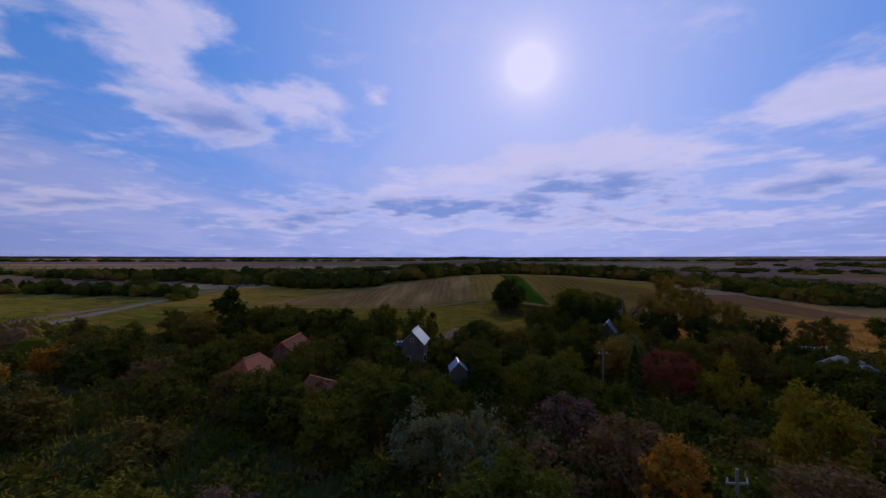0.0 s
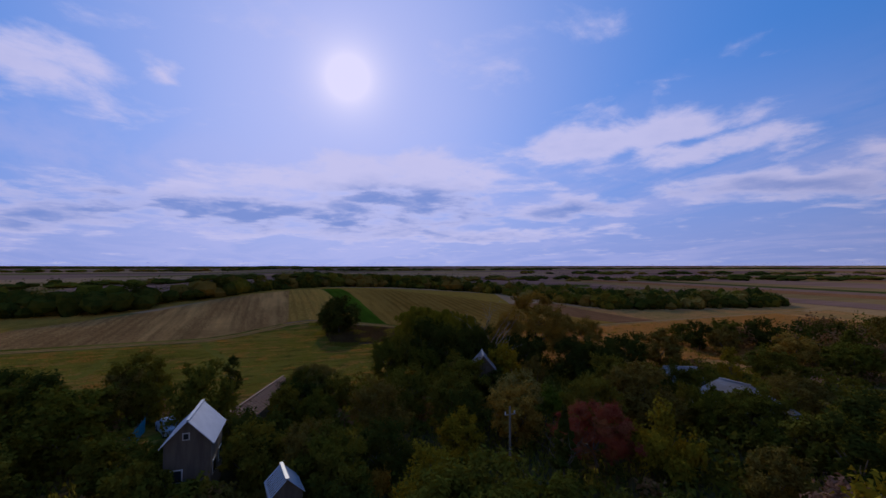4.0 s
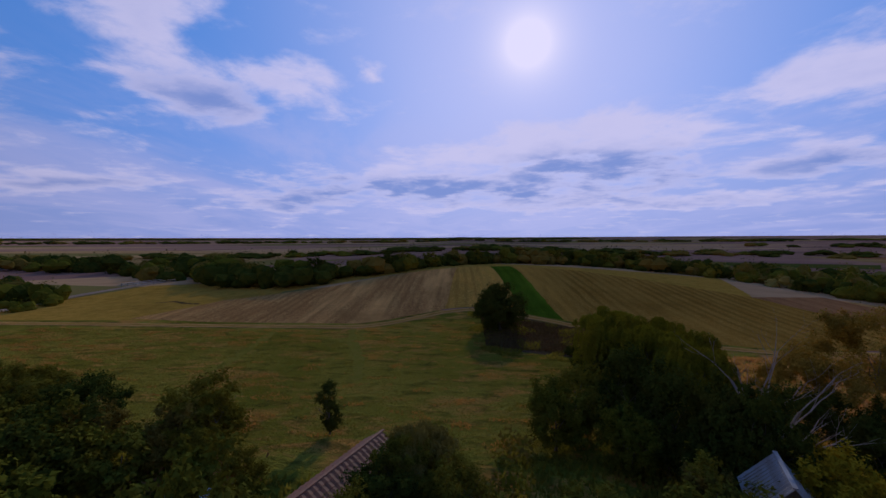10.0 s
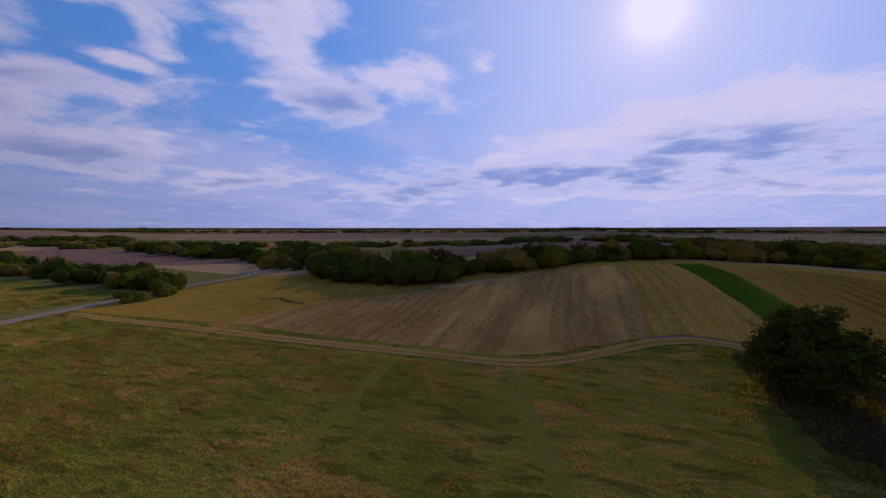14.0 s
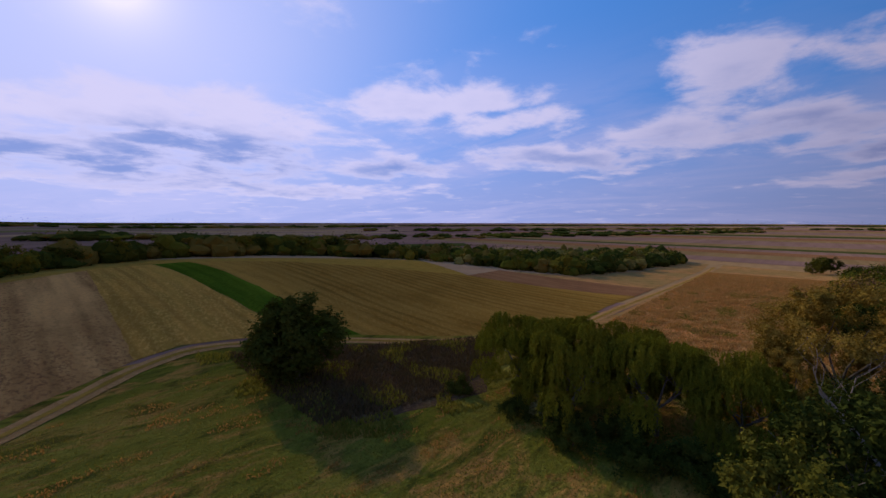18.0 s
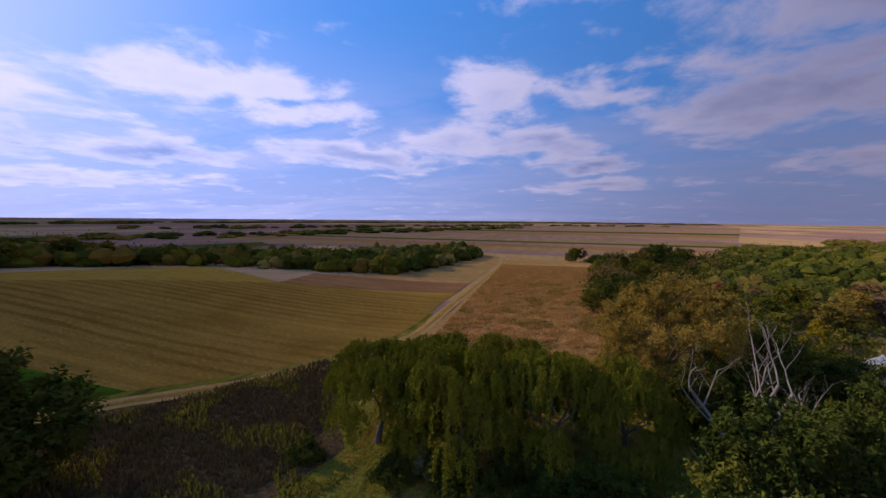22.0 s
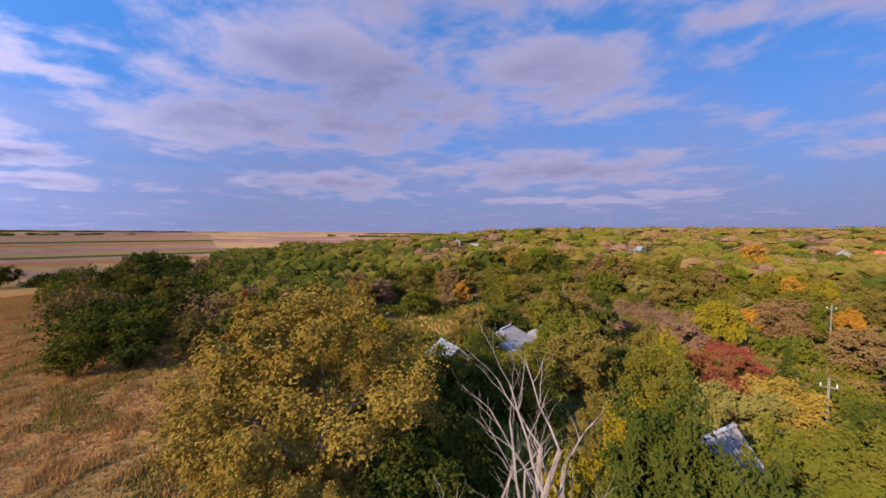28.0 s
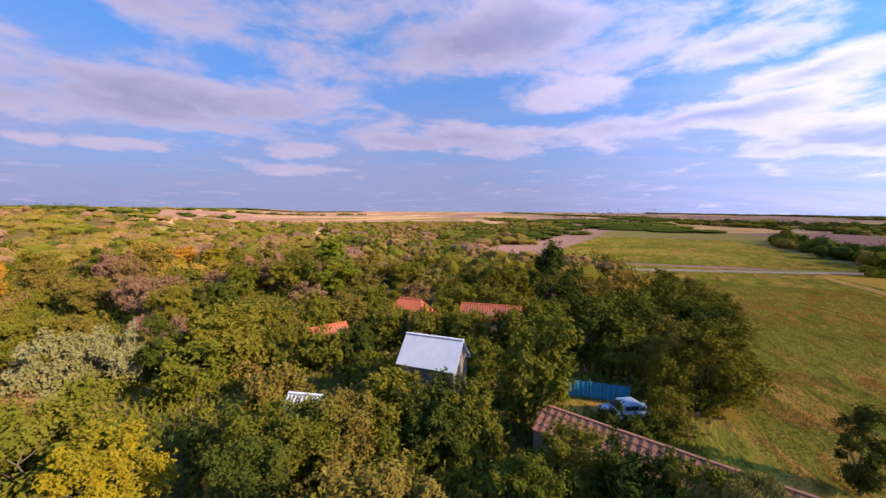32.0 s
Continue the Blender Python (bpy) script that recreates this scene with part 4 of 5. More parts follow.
for i, (x, y, h) in enumerate(CROWDING):
    plant("bush" if h < 4 else "round", ("green", "moss", "dark", "green", "olive")[i % 5], x, y, h, h * (1.15 if h < 4 else 0.95), "garden")

HOMES = [(-1.7, 62, 2.9), (4.4, 55.4, 1.9), (0.4, 71.2, 2), (2.3, 75.6, 2), (4.2, 80, 1.6), (28.4, 72.6, 2.4), (49, 55, 3.4), (47, 48.8, 3), (51.6, 62.6, 2.6), (-7.6, 74, 2.4), (34.3, 81.9, 1.2), (-20, 52.5, 4), (-19.7, 62.5, 3), (-9.6, 47.6, 2.4), (60, 20, 6), (50, 20, 6.5), (41, 20, 6), (34, 20, 5), (50, -50, 6), (68, 46, 5)]


def clear_of(x, y, r, spots):
    return all((x - a) ** 2 + (y - b) ** 2 > (r + c) ** 2 for a, b, c in spots)


def in_gardens(x, y):
    """South of the meadow's edge and of the dry grass."""
    edge = 86 if x < -48 else 89 if x < -25 else 84 if x < -8 else 81 if x < 14 else 85 if x < 24 else 86 if x < 44 else 80 - 0.42 * (x - 60)
    return y < edge - 1.5


rng = random.Random(11)
taken = [(k[2], k[3], k[5] * 0.42) for k in KEY_TREES + KEY_TREES_WEST] + [(k[0], k[1], k[2] * 0.4) for k in SCREEN] + [(x, y, 3.2) for x, y in ((31.5, 108), (30.6, 101), (33.6, 95.6), (36, 91), (32.4, 88))]
BLEND = ["green"] * 8 + ["olive"] * 9 + ["moss"] * 9 + ["dark"] * 5 + ["brown"] * 3 + ["gold"] * 3 + ["yellow"] * 2 + ["scrub", "scrub", "orange", "bright", "pale"]
made = 0
for tries in range(9000):
    if made >= 255:
        break
    x, y = rng.uniform(-62, 98), rng.uniform(-38, 90)
    if not in_gardens(x, y):
        continue
    shape = rng.choice(("round", "round", "round", "bush", "bush", "tall"))
    h = {"round": rng.uniform(4.6, 6.8), "bush": rng.uniform(2.8, 4.4), "tall": rng.uniform(5, 7.5)}[shape]
    w = h * {"round": 1.25, "bush": 1.6, "tall": 0.62}[shape]
    if not clear_of(x, y, w * 0.24, taken) or not clear_of(x, y, w * 0.42, HOMES):
        continue
    taken.append((x, y, w * 0.24))
    plant(shape, rng.choice(BLEND), x, y, h, w)
    made += 1

# undergrowth and the gardens farther off
spots = []
while len(spots) < 2500:
    x, y = rng.uniform(-75, 105), rng.uniform(-42, 89)
    if in_gardens(x, y) and clear_of(x, y, 0.9, HOMES):
        h = rng.uniform(1.3, 3.3)
        spots.append((x, y, h, h * rng.uniform(1.4, 2.0)))
thicket("undergrowth", spots, "low tangled shrubs and tall weeds between garden trees", "shrubs", 0.31, 125, ("olive", "green", "brown", "dark", "moss", "green", "moss"), 3)
scrub = [(rng.gauss(47, 10), rng.gauss(20, 4.0), rng.uniform(1.8, 3.2), rng.uniform(3, 4.6)) for _ in range(90)]
thicket("bare_scrub", scrub, "leafless purplish brown scrub between gardens", "shrubs", 0.2, 420, ("scrub", "scrub", "brown"), 31)
spots = []
while len(spots) < 1900:
    a_, d_ = rng.uniform(2.2, 5.78), 45 + 420 * rng.random() ** 1.5
    x, y = 20 + math.cos(a_) * d_ * 1.15, 50 + math.sin(a_) * d_
    near = -62 < x < 98 and y > -38
    if near or not in_gardens(x, y) or (x < -95 and y > 40) or (x > 150 and y > 60 - 0.3 * (x - 150)):
        continue
    h = rng.uniform(3.2, 6.5)
    spots.append((x, y, h, h * rng.uniform(1.2, 2.0) * (1 + d_ / 600)))
thicket("garden_woodland", spots, "dense mixed autumn trees on the slope behind the gardens", "woodland", 0.4, 230, ("olive", "green", "olive", "olive", "brown", "green", "moss", "olive", "dark", "brown", "scrub"), 4, 5)


spots = []
while len(spots) < 520:
    x, y = rng.uniform(96, 300), rng.uniform(-90, 62)
    if y < 78 - 0.42 * (x - 60) and y > -20 - 0.35 * (x - 96):
        h = rng.uniform(3.4, 7.0)
        spots.append((x, y, h, h * rng.uniform(1.3, 2.0)))
thicket("east_woodland", spots, "dense olive-green autumn trees on the rise beside the fields", "woodland", 0.36, 280, ("dark", "green", "dark", "olive", "dark", "green"), 24, 5)


def along(line, step, wobble, h0, h1, seed):
    r2, res = random.Random(seed), []
    for (ax, ay), (bx, by) in zip(line, line[1:]):
        n = max(1, int(math.hypot(bx - ax, by - ay) / step))
        for s in range(n):
            t = (s + r2.random()) / n
            h = r2.uniform(h0, h1)
            res.append((ax + (bx - ax) * t + r2.uniform(-wobble, wobble), ay + (by - ay) * t + r2.uniform(-wobble, wobble), h, h * r2.uniform(1.0, 1.5)))
    return res


line = along([(-34, 174), (-8, 198), (24, 223), (57, 225), (78, 218), (92, 206)], 2.6, 3.0, 4.4, 7.4, 8)
for i, (x, y, h, w) in enumerate(line[::4]):
    plant("round", ("dark", "green", "dark", "olive", "green")[i % 5], x, y, h + 0.6, w * 1.2, "line")
thicket("field_hedge", [(x, y, h * 1.3, w * 1.5) for x, y, h, w in line], "thick green hedge between the trees beyond the fields", "hedge", 0.36, 300, ("dark", "green", "olive", "dark"), 12, 5)
copse = []
while len(copse) < 430:
    x = rng.uniform(88, 205)
    edge = np.interp(x, (88, 92, 104, 119, 150, 190, 205), (212, 205, 176, 142, 130, 125.5, 126))
    y = edge + 66 * rng.random() ** 1.3 * (1 - 0.75 * smooth((x - 150) / 55))
    h = rng.uniform(3.2, 8.6)
    copse.append((x, y + 2.5, h, h * rng.uniform(1.1, 1.6)))
thicket("copse", copse, "wood of low green and yellowing trees behind the fields", "woodland", 0.4, 300, ("green", "dark", "olive", "moss", "dark", "pale", "dark"), 6, 5)
west = [(x, y, h * 1.55, w * 1.75) for x, y, h, w in [(-35, 173, 6, 8), (-41, 170, 6.5, 8), (-48, 170, 6.5, 8), (-55, 173, 6, 8), (-46, 178, 7, 9), (-98, 142, 2.6, 3.4), (-97.6, 149, 3.2, 4)] + along([(-56, 174), (-68, 184), (-84, 205), (-110, 240), (-150, 300)], 3.5, 7, 4, 7, 21) + along([(-98, 150), (-135, 160), (-190, 170), (-260, 190)], 4, 5, 3, 6, 22) + along([(-90, 205), (-130, 235), (-220, 260), (-320, 300)], 4, 12, 4, 8, 23)]
thicket("roadside_wood", west, "green bushes and low trees along the road and the stream", "woodland", 0.34, 480, ("dark", "green", "dark", "olive", "dark"), 7, 7)
distant = []
for line_, st, wob, a, b in (([(-700, 260), (-330, 330), (-80, 420), (200, 420)], 9, 25, 5, 9), ([(120, 480), (420, 380), (800, 260), (1100, 180)], 9, 40, 5, 9),
                             ([(-1500, 900), (-600, 1100), (0, 1250), (900, 1200)], 16, 30, 8, 13), ([(500, 700), (1100, 450), (1500, 200), (1600, -300)], 16, 60, 7, 11),
                             ([(-900, -100), (-500, 40), (-330, 60), (-160, 30)], 8, 25, 5, 9), ([(-1400, 200), (-900, 350), (-500, 420)], 14, 25, 7, 12),
                             ([(-1300, -700), (-500, -900), (300, -950), (1000, -700)], 14, 60, 7, 12), ([(-400, -420), (0, -460), (420, -420)], 9, 50, 5, 9)):
    distant += along(line_, st, wob, a, b, int(abs(line_[0][0])) + 1)
thicket("distant_woods", [(x, y, h * 0.9, w * 2.6) for x, y, h, w in distant], "far hedges and woods towards the horizon", "woodland", 0.8, 90, ("dark", "green", "olive", "dark"), 9, 6)

east = []
while len(east) < 150:
    x, y = rng.uniform(86, 195), rng.uniform(20, 88)
    if y < 85 - 0.10 * (x - 88) and y > 62 - 0.45 * (x - 88):
        h = rng.uniform(4.5, 8)
        east.append((x, y, h, h * rng.uniform(1.0, 1.4)))
thicket("east_copse", east, "dark green and rusty trees beside the dry grass", "woodland", 0.4, 520, ("dark", "green", "olive", "dark", "moss", "brown"), 14)
bands = []
for line_, st, a, b in (([(-2200, 1500), (-1200, 1900), (-300, 2100), (600, 2000)], 30, 14, 20), ([(-3000, 600), (-2300, 1100), (-1500, 1200)], 30, 14, 20),
                        ([(900, 1500), (1700, 900), (2300, 100), (2200, -700)], 30, 9, 15), ([(-2500, -300), (-1500, 250), (-900, 260)], 26, 10, 15),
                        ([(-2200, -1200), (-900, -1500), (300, -1500), (1500, -1300)], 28, 12, 17), ([(-900, 60), (-560, 150), (-360, 130)], 14, 8, 12)):
    bands += [(x, y, h * 0.6, w * 6.4) for x, y, h, w in along(line_, st, 30, a, b, int(abs(line_[0][1])) + 3)]
thicket("horizon_woods", bands, "dark bands of forest along the horizon", "woodland", 1.3, 60, ("dark", "dark", "green"), 15, 9)

# dead bleached tree
rng2 = random.Random(4)
V, F = [], []


def bare(p, d, length, r, level):
    for s in range(4):
        q = p + d * (length / 4)
        v, f = tube(p, q, r, r * 0.84, 8 if level < 2 else 5)
        o = len(V)
        V.extend(v)
        F.extend(tuple(i + o for i in face) for face in f)
        p, r = q, r * 0.84
        d = (d + Vector([rng2.uniform(-1, 1) * 0.17 for _ in range(3)]) + Vector((0, 0, 0.05))).normalized()
        if level < 3 and s >= 1:
            for _ in range(1):
                a = rng2.uniform(0, 6.28)
                nd = (d + Vector((math.cos(a), math.sin(a), rng2.uniform(0.0, 0.5))) * 0.7).normalized()
                bare(p, nd, length * rng2.uniform(0.4, 0.65), r * 0.55, level + 1)


for a, b, ln in ((-0.05, 0.1, 10.8), (0.22, 0.28, 10.2), (-0.4, -0.42, 9.0), (-0.12, -0.25, 9.6)):
    bare(Vector((0, 0, -0.3)), Vector((a, b, 1)).normalized(), ln, 0.25, 0)
dead = new("dead_tree")
dead.matrix_world = Matrix.LocRotScale((34.3, 81.9, rise(34, 82)), Euler((0, 0, 0.5)), (0.80, 0.80, 0.68))
link_mesh("trunk", V, F, DEADWOOD, dead)
tagged(dead, "bare dead tree with bleached pinkish-grey forked trunks", "dead tree", "dead trees")
copy_thing(dead, Matrix.LocRotScale((32.9, 79.6, rise(33, 80)), Euler((0, 0, 2.3)), (0.5, 0.5, 0.6)))


# ---- houses, sheds, poles ----
ROOF_WHITE = plain("white_sheet_metal", (0.58, 0.59, 0.62), (0.49, 0.50, 0.54), 1.2, 0.5, 0.1, 0.1)
ROOF_GREY = plain("weathered_roof_sheet", (0.40, 0.385, 0.39), (0.25, 0.19, 0.16), 1.1, 0.8, 0, 0.3, (1, 0.25, 1))
ROOF_BLUE = plain("blue_grey_roof", (0.34, 0.345, 0.36), (0.23, 0.235, 0.25), 1.3, 0.6, 0.1, 0.2)
ROOF_RED = plain("red_roof_sheet", (0.60, 0.16, 0.065), (0.44, 0.11, 0.055), 1.0, 0.95, 0, 0.2)
TILE = plain("clay_tile", (0.46, 0.19, 0.10), (0.28, 0.12, 0.075), 2.2, 0.85, 0, 0.4)
WALL_WHITE = plain("limewashed_wall", (0.76, 0.74, 0.70), (0.60, 0.56, 0.50), 0.9, 0.9, 0, 0.2)
WALL_CREAM = plain("cream_plaster", (0.42, 0.39, 0.33), (0.33, 0.29, 0.24), 0.9, 0.9, 0, 0.2)
PLANK = plain("weathered_plank", (0.22, 0.17, 0.12), (0.13, 0.10, 0.075), 2.0, 0.9, 0, 0.4, (1, 1, 0.2))
GLASS = plain("dark_window_glass", (0.03, 0.035, 0.04), (0.05, 0.055, 0.06), 1.0, 0.12, 0, 0.0)
CONCRETE = plain("pole_wood", (0.30, 0.26, 0.21), (0.22, 0.18, 0.14), 2.0, 0.9, 0, 0.2)
NET = plain("teal_netting", (0.02, 0.27, 0.38), (0.03, 0.20, 0.30), 4.0, 0.8, 0, 0.3)
PAINT = plain("faded_car_paint", (0.36, 0.44, 0.52), (0.28, 0.35, 0.43), 2.0, 0.4, 0.0, 0.05)
RUBBER = plain("tyre_rubber", (0.02, 0.02, 0.02), (0.035, 0.035, 0.035), 3.0, 0.9, 0, 0.2)


def part(name, verts, faces, material, parent, label=""):
    ob = link_mesh(name, verts, faces, material, parent)
    if label:
        tagged(ob, label)
    return ob


def box(x0, x1, y0, y1, z0, z1):
    v = [(x, y, z) for z in (z0, z1) for y in (y0, y1) for x in (x0, x1)]
    return v, [(0, 2, 3, 1), (4, 5, 7, 6), (0, 1, 5, 4), (2, 6, 7, 3), (0, 4, 6, 2), (1, 3, 7, 5)]


def slab(quad, thick):
    """A roof plane with thickness from four corners."""
    a, b, c, d = (Vector(q) for q in quad)
    n = (b - a).cross(d - a).normalized()
    if n.z < 0:
        n = -n
    v = [(q - n * thick)[:] for q in (a, b, c, d)] + [q[:] for q in (a, b, c, d)]
    return v, [(3, 2, 1, 0), (4, 5, 6, 7), (0, 1, 5, 4), (1, 2, 6, 5), (2, 3, 7, 6), (3, 0, 4, 7)]


def corrugated(quad, waves, depth):
    """A wavy sheet between four corners, waves running from the ridge (a, b) to the eave (d, c)."""
    a, b, c, d = (Vector(q) for q in quad)
    n = (b - a).cross(d - a).normalized()
    if n.z < 0:
        n = -n
    v, f, m = [], [], waves * 4
    for k in range(m + 1):
        t = k / m
        w = n * (depth * math.sin(2 * math.pi * waves * t))
        for p, q in ((a, b), (d, c)):
            v.append((p.lerp(q, t) + w)[:])
            v.append((p.lerp(q, t) + w - n * 0.03)[:])
        if k:
            o = 4 * k
            f += [(o - 4, o, o + 2, o - 2), (o - 1, o + 3, o + 1, o - 3), (o - 2, o + 2, o + 3, o - 1), (o - 4, o - 3, o + 1, o)]
    f += [(0, 2, 3, 1), (4 * m, 4 * m + 1, 4 * m + 3, 4 * m + 2)]
    return v, f


def window(root, wall, x, y, z, w, h, facing):
    """A framed pane on a wall; facing: +1 or -1 along x, +2 or -2 along y."""
    s = 1 if facing > 0 else -1
    if abs(facing) == 2:
        fr = box(x - w / 2, x + w / 2, *sorted((y + s * 0.003, y + s * 0.05)), z, z + h)
        pn = box(x - w / 2 + 0.07, x + w / 2 - 0.07, *sorted((y + s * 0.052, y + s * 0.065)), z + 0.07, z + h - 0.07)
    else:
        fr = box(*sorted((x + s * 0.003, x + s * 0.05)), y - w / 2, y + w / 2, z, z + h)
        pn = box(*sorted((x + s * 0.052, x + s * 0.065)), y - w / 2 + 0.07, y + w / 2 - 0.07, z + 0.07, z + h - 0.07)
    wn = part("window", *fr, WALL_WHITE, root, "pale wooden window frame")
    part("pane", *pn, GLASS, wn, "dark glass pane")


def house(name, x, y, turn, length, width, wall_h, ridge, roof, wall, label, category="house", sheets=5, over=0.35, hip=0.0, wavy=0, windows=True):
    """Length runs along the ridge (local y). Gable roof, or hipped by that many metres; the roof lies in sheets."""
    root = new(name)
    root.matrix_world = Matrix.LocRotScale((x, y, rise(x, y)), Euler((0, 0, radians(turn))), None)
    L, W = length / 2, width / 2
    # walls with gables
    if hip:
        v, f = box(-W, W, -L, L, -0.4, wall_h)
    else:
        top = wall_h + (ridge - wall_h) * 0.97
        v = [(-W, -L, -0.4), (W, -L, -0.4), (W, -L, wall_h), (0, -L, top), (-W, -L, wall_h), (-W, L, -0.4), (W, L, -0.4), (W, L, wall_h), (0, L, top), (-W, L, wall_h)]
        f = [(0, 1, 2, 3, 4), (9, 8, 7, 6, 5), (0, 5, 6, 1), (1, 6, 7, 2), (2, 7, 8, 3), (3, 8, 9, 4), (4, 9, 5, 0)]
    part("wall", v, f, wall, root)
    rise_out = (ridge - wall_h) / W * over
    e = wall_h - rise_out
    for s in (1, -1):
        for k in range(sheets):
            t0, t1 = k / sheets, (k + 1) / sheets
            yr0, yr1 = -(L + over - hip) + 2 * (L + over - hip) * t0, -(L + over - hip) + 2 * (L + over - hip) * t1
            ye0, ye1 = -(L + over) + 2 * (L + over) * t0, -(L + over) + 2 * (L + over) * t1
            quad = [(0, yr0, ridge), (0, yr1, ridge), (s * (W + over), ye1, e), (s * (W + over), ye0, e)]
            geo = corrugated(quad, wavy, 0.035) if wavy else slab(quad, 0.05)
            part("roof_sheet", *geo, roof, root)
        if hip:
            yr, ye = s * (L + over - hip), s * (L + over)
            part("roof_hip", [(0, yr, ridge), (W + over, ye, e), (-(W + over), ye, e), (0, yr, ridge - 0.05), (W + over, ye, e - 0.05), (-(W + over), ye, e - 0.05)],
                 [(0, 1, 2), (5, 4, 3), (1, 4, 5, 2), (0, 3, 4, 1), (2, 5, 3, 0)], roof, root)
    part("ridge_cap", *box(-0.11, 0.11, -(L + over - hip), L + over - hip, ridge - 0.01, ridge + 0.06), roof, root)
    if windows:
        for yy in (-L * 0.5, L * 0.5):
            window(root, wall, W, yy, wall_h * 0.4, 0.9, 1.0, 1)
            window(root, wall, -W, yy, wall_h * 0.4, 0.9, 1.0, -1)
        window(root, wall, -W * 0.45, -L, wall_h * 0.4, 0.8, 0.9, -2)
        part("door", *box(0.1, 0.95, -L - 0.06, -L - 0.003, -0.05, 1.95), PLANK, root, "weathered plank door")
    tagged(root, label, category)
    return root


white_house = house("white_roofed_house", -1.65, 61.9, -4, 4.0, 2.9, 4.6, 6.1, ROOF_WHITE, PLANK, "tall narrow plank house with a bright white sheet-metal gable roof", over=0.25)
window(white_house, PLANK, -0.1, -2.0, 4.7, 0.45, 0.5, -2)
house("garden_shed", 4.4, 55.4, 8, 2.2, 1.9, 2.6, 3.5, ROOF_WHITE, PLANK, "small plank shed under a pale corrugated roof", "shed", 2, 0.12, 0, 5, False)
house("ruined_shed", 28.4, 72.6, -25, 3.4, 3.0, 4.0, 5.7, ROOF_GREY, PLANK, "ruined shed with a broken pale slatted roof", "shed", 6, 0.25, 0, 2, False)
house("hip_roofed_house", 49.2, 54.6, 4, 6.4, 4.8, 2.8, 4.5, ROOF_GREY, WALL_WHITE, "abandoned limewashed house with a rusty grey hipped roof", "house", 6, 0.5, 2.2, 0)
house("house_wing", 47.1, 49.2, 8, 3.2, 3.8, 2.6, 3.9, ROOF_GREY, WALL_WHITE, "limewashed back wing under rust-streaked grey roofing", "house", 4, 0.4, 1.3, 0, False)
house("blue_roofed_shed", 51.6, 62.6, 62, 3.6, 3.6, 2.7, 4.0, ROOF_BLUE, PLANK, "plank shed with a blue-grey sheet roof", "shed", 3, 0.3, 0, 3, False)
house("red_roofed_house", -20, 52.5, -8, 6.2, 5.0, 2.2, 4.4, ROOF_RED, PLANK, "low house with a faded red hipped roof", "house", 6, 0.4, 2.0)
house("red_roofed_barn", -19.7, 62.6, 2, 6.4, 2.6, 3.4, 4.5, ROOF_RED, PLANK, "narrow plank barn with an orange-red roof", "barn", 6, 0.3, 0, 4, False)
house("rusty_shed", -9.6, 47.6, 60, 3.8, 3.0, 2.4, 3.4, ROOF_RED, PLANK, "plank shed with a rusty red roof", "shed", 4, 0.25, 0, 3, False)

# long tiled shed: single clay tiles on battens
shed = new("tiled_shed")
shed.matrix_world = Matrix.LocRotScale((2.3, 75.6, rise(2.0, 73.2)), Euler((0, 0, radians(-23))), None)
LS, WS, EAVE, RIDGE = 6.2, 1.6, 1.9, 2.9
v = [(-WS, -LS, -0.3), (WS, -LS, -0.3), (WS, -LS, EAVE), (0, -LS, RIDGE - 0.08), (-WS, -LS, EAVE), (-WS, LS, -0.3), (WS, LS, -0.3), (WS, LS, EAVE), (0, LS, RIDGE - 0.08), (-WS, LS, EAVE)]
part("wall", v, [(0, 1, 2, 3, 4), (9, 8, 7, 6, 5), (0, 5, 6, 1), (1, 6, 7, 2), (2, 7, 8, 3), (3, 8, 9, 4), (4, 9, 5, 0)], PLANK, shed)
tile_mesh = bpy.data.meshes.new("tile")
tv, tf = corrugated([(-0.24, 0.0, 0.02), (0.24, 0.0, 0.02), (0.24, -0.5, 0.06), (-0.24, -0.5, 0.06)], 1, 0.03)
tile_mesh.from_pydata(tv, [], tf)
tile_mesh.materials.append(TILE)
tilt = math.atan2(RIDGE - EAVE, WS)
for s in (1, -1):
    for row in range(4):
        for col in range(26):
            o = new("tile", tile_mesh)
            o.parent = shed
            d = row * 0.46
            o.matrix_local = Matrix.LocRotScale((s * d * math.cos(tilt), -LS - 0.1 + 0.48 * col + 0.2, RIDGE + 0.04 - d * math.sin(tilt) + rng.uniform(0, 0.03)),
                                                Euler((tilt, 0, radians(90) * s + rng.uniform(-0.03, 0.03))), None)
part("ridge_cap", *box(-0.1, 0.1, -LS - 0.2, LS + 0.2, RIDGE + 0.03, RIDGE + 0.11), TILE, shed, "row of mortared ridge tiles")
tagged(shed, "long low shed with a worn clay-tile gable roof", "shed")

# teal net fence
fence = new("net_fence")
fence.location = (-8.2, 73.4, 0)
for k in range(6):
    part("post", *box(-0.04, 0.04, -2.5 + k - 0.04, -2.5 + k + 0.04, -0.3, 1.75), PLANK, fence)
for k in range(5):
    v, f = [], []
    for i in range(9):
        yy = -2.46 + k + 0.92 * i / 8
        xx = 0.06 + 0.035 * math.sin(i * 1.9 + k)
        v += [(xx, yy, 0.25), (xx + 0.01, yy, 1.62 - 0.09 * math.sin(math.pi * i / 8)), (xx + 0.02, yy, 0.25), (xx + 0.03, yy, 1.62 - 0.09 * math.sin(math.pi * i / 8))]
        if i:
            o = 4 * i
            f += [(o - 4, o, o + 1, o - 3), (o - 1, o + 3, o + 2, o - 2), (o - 3, o + 1, o + 3, o - 1)]
    part("netting", v, f, NET, fence, "sagging teal netting")
tagged(fence, "sagging teal net fence on wooden posts beside a shed", "fence")

# old parked car
car = new("car")
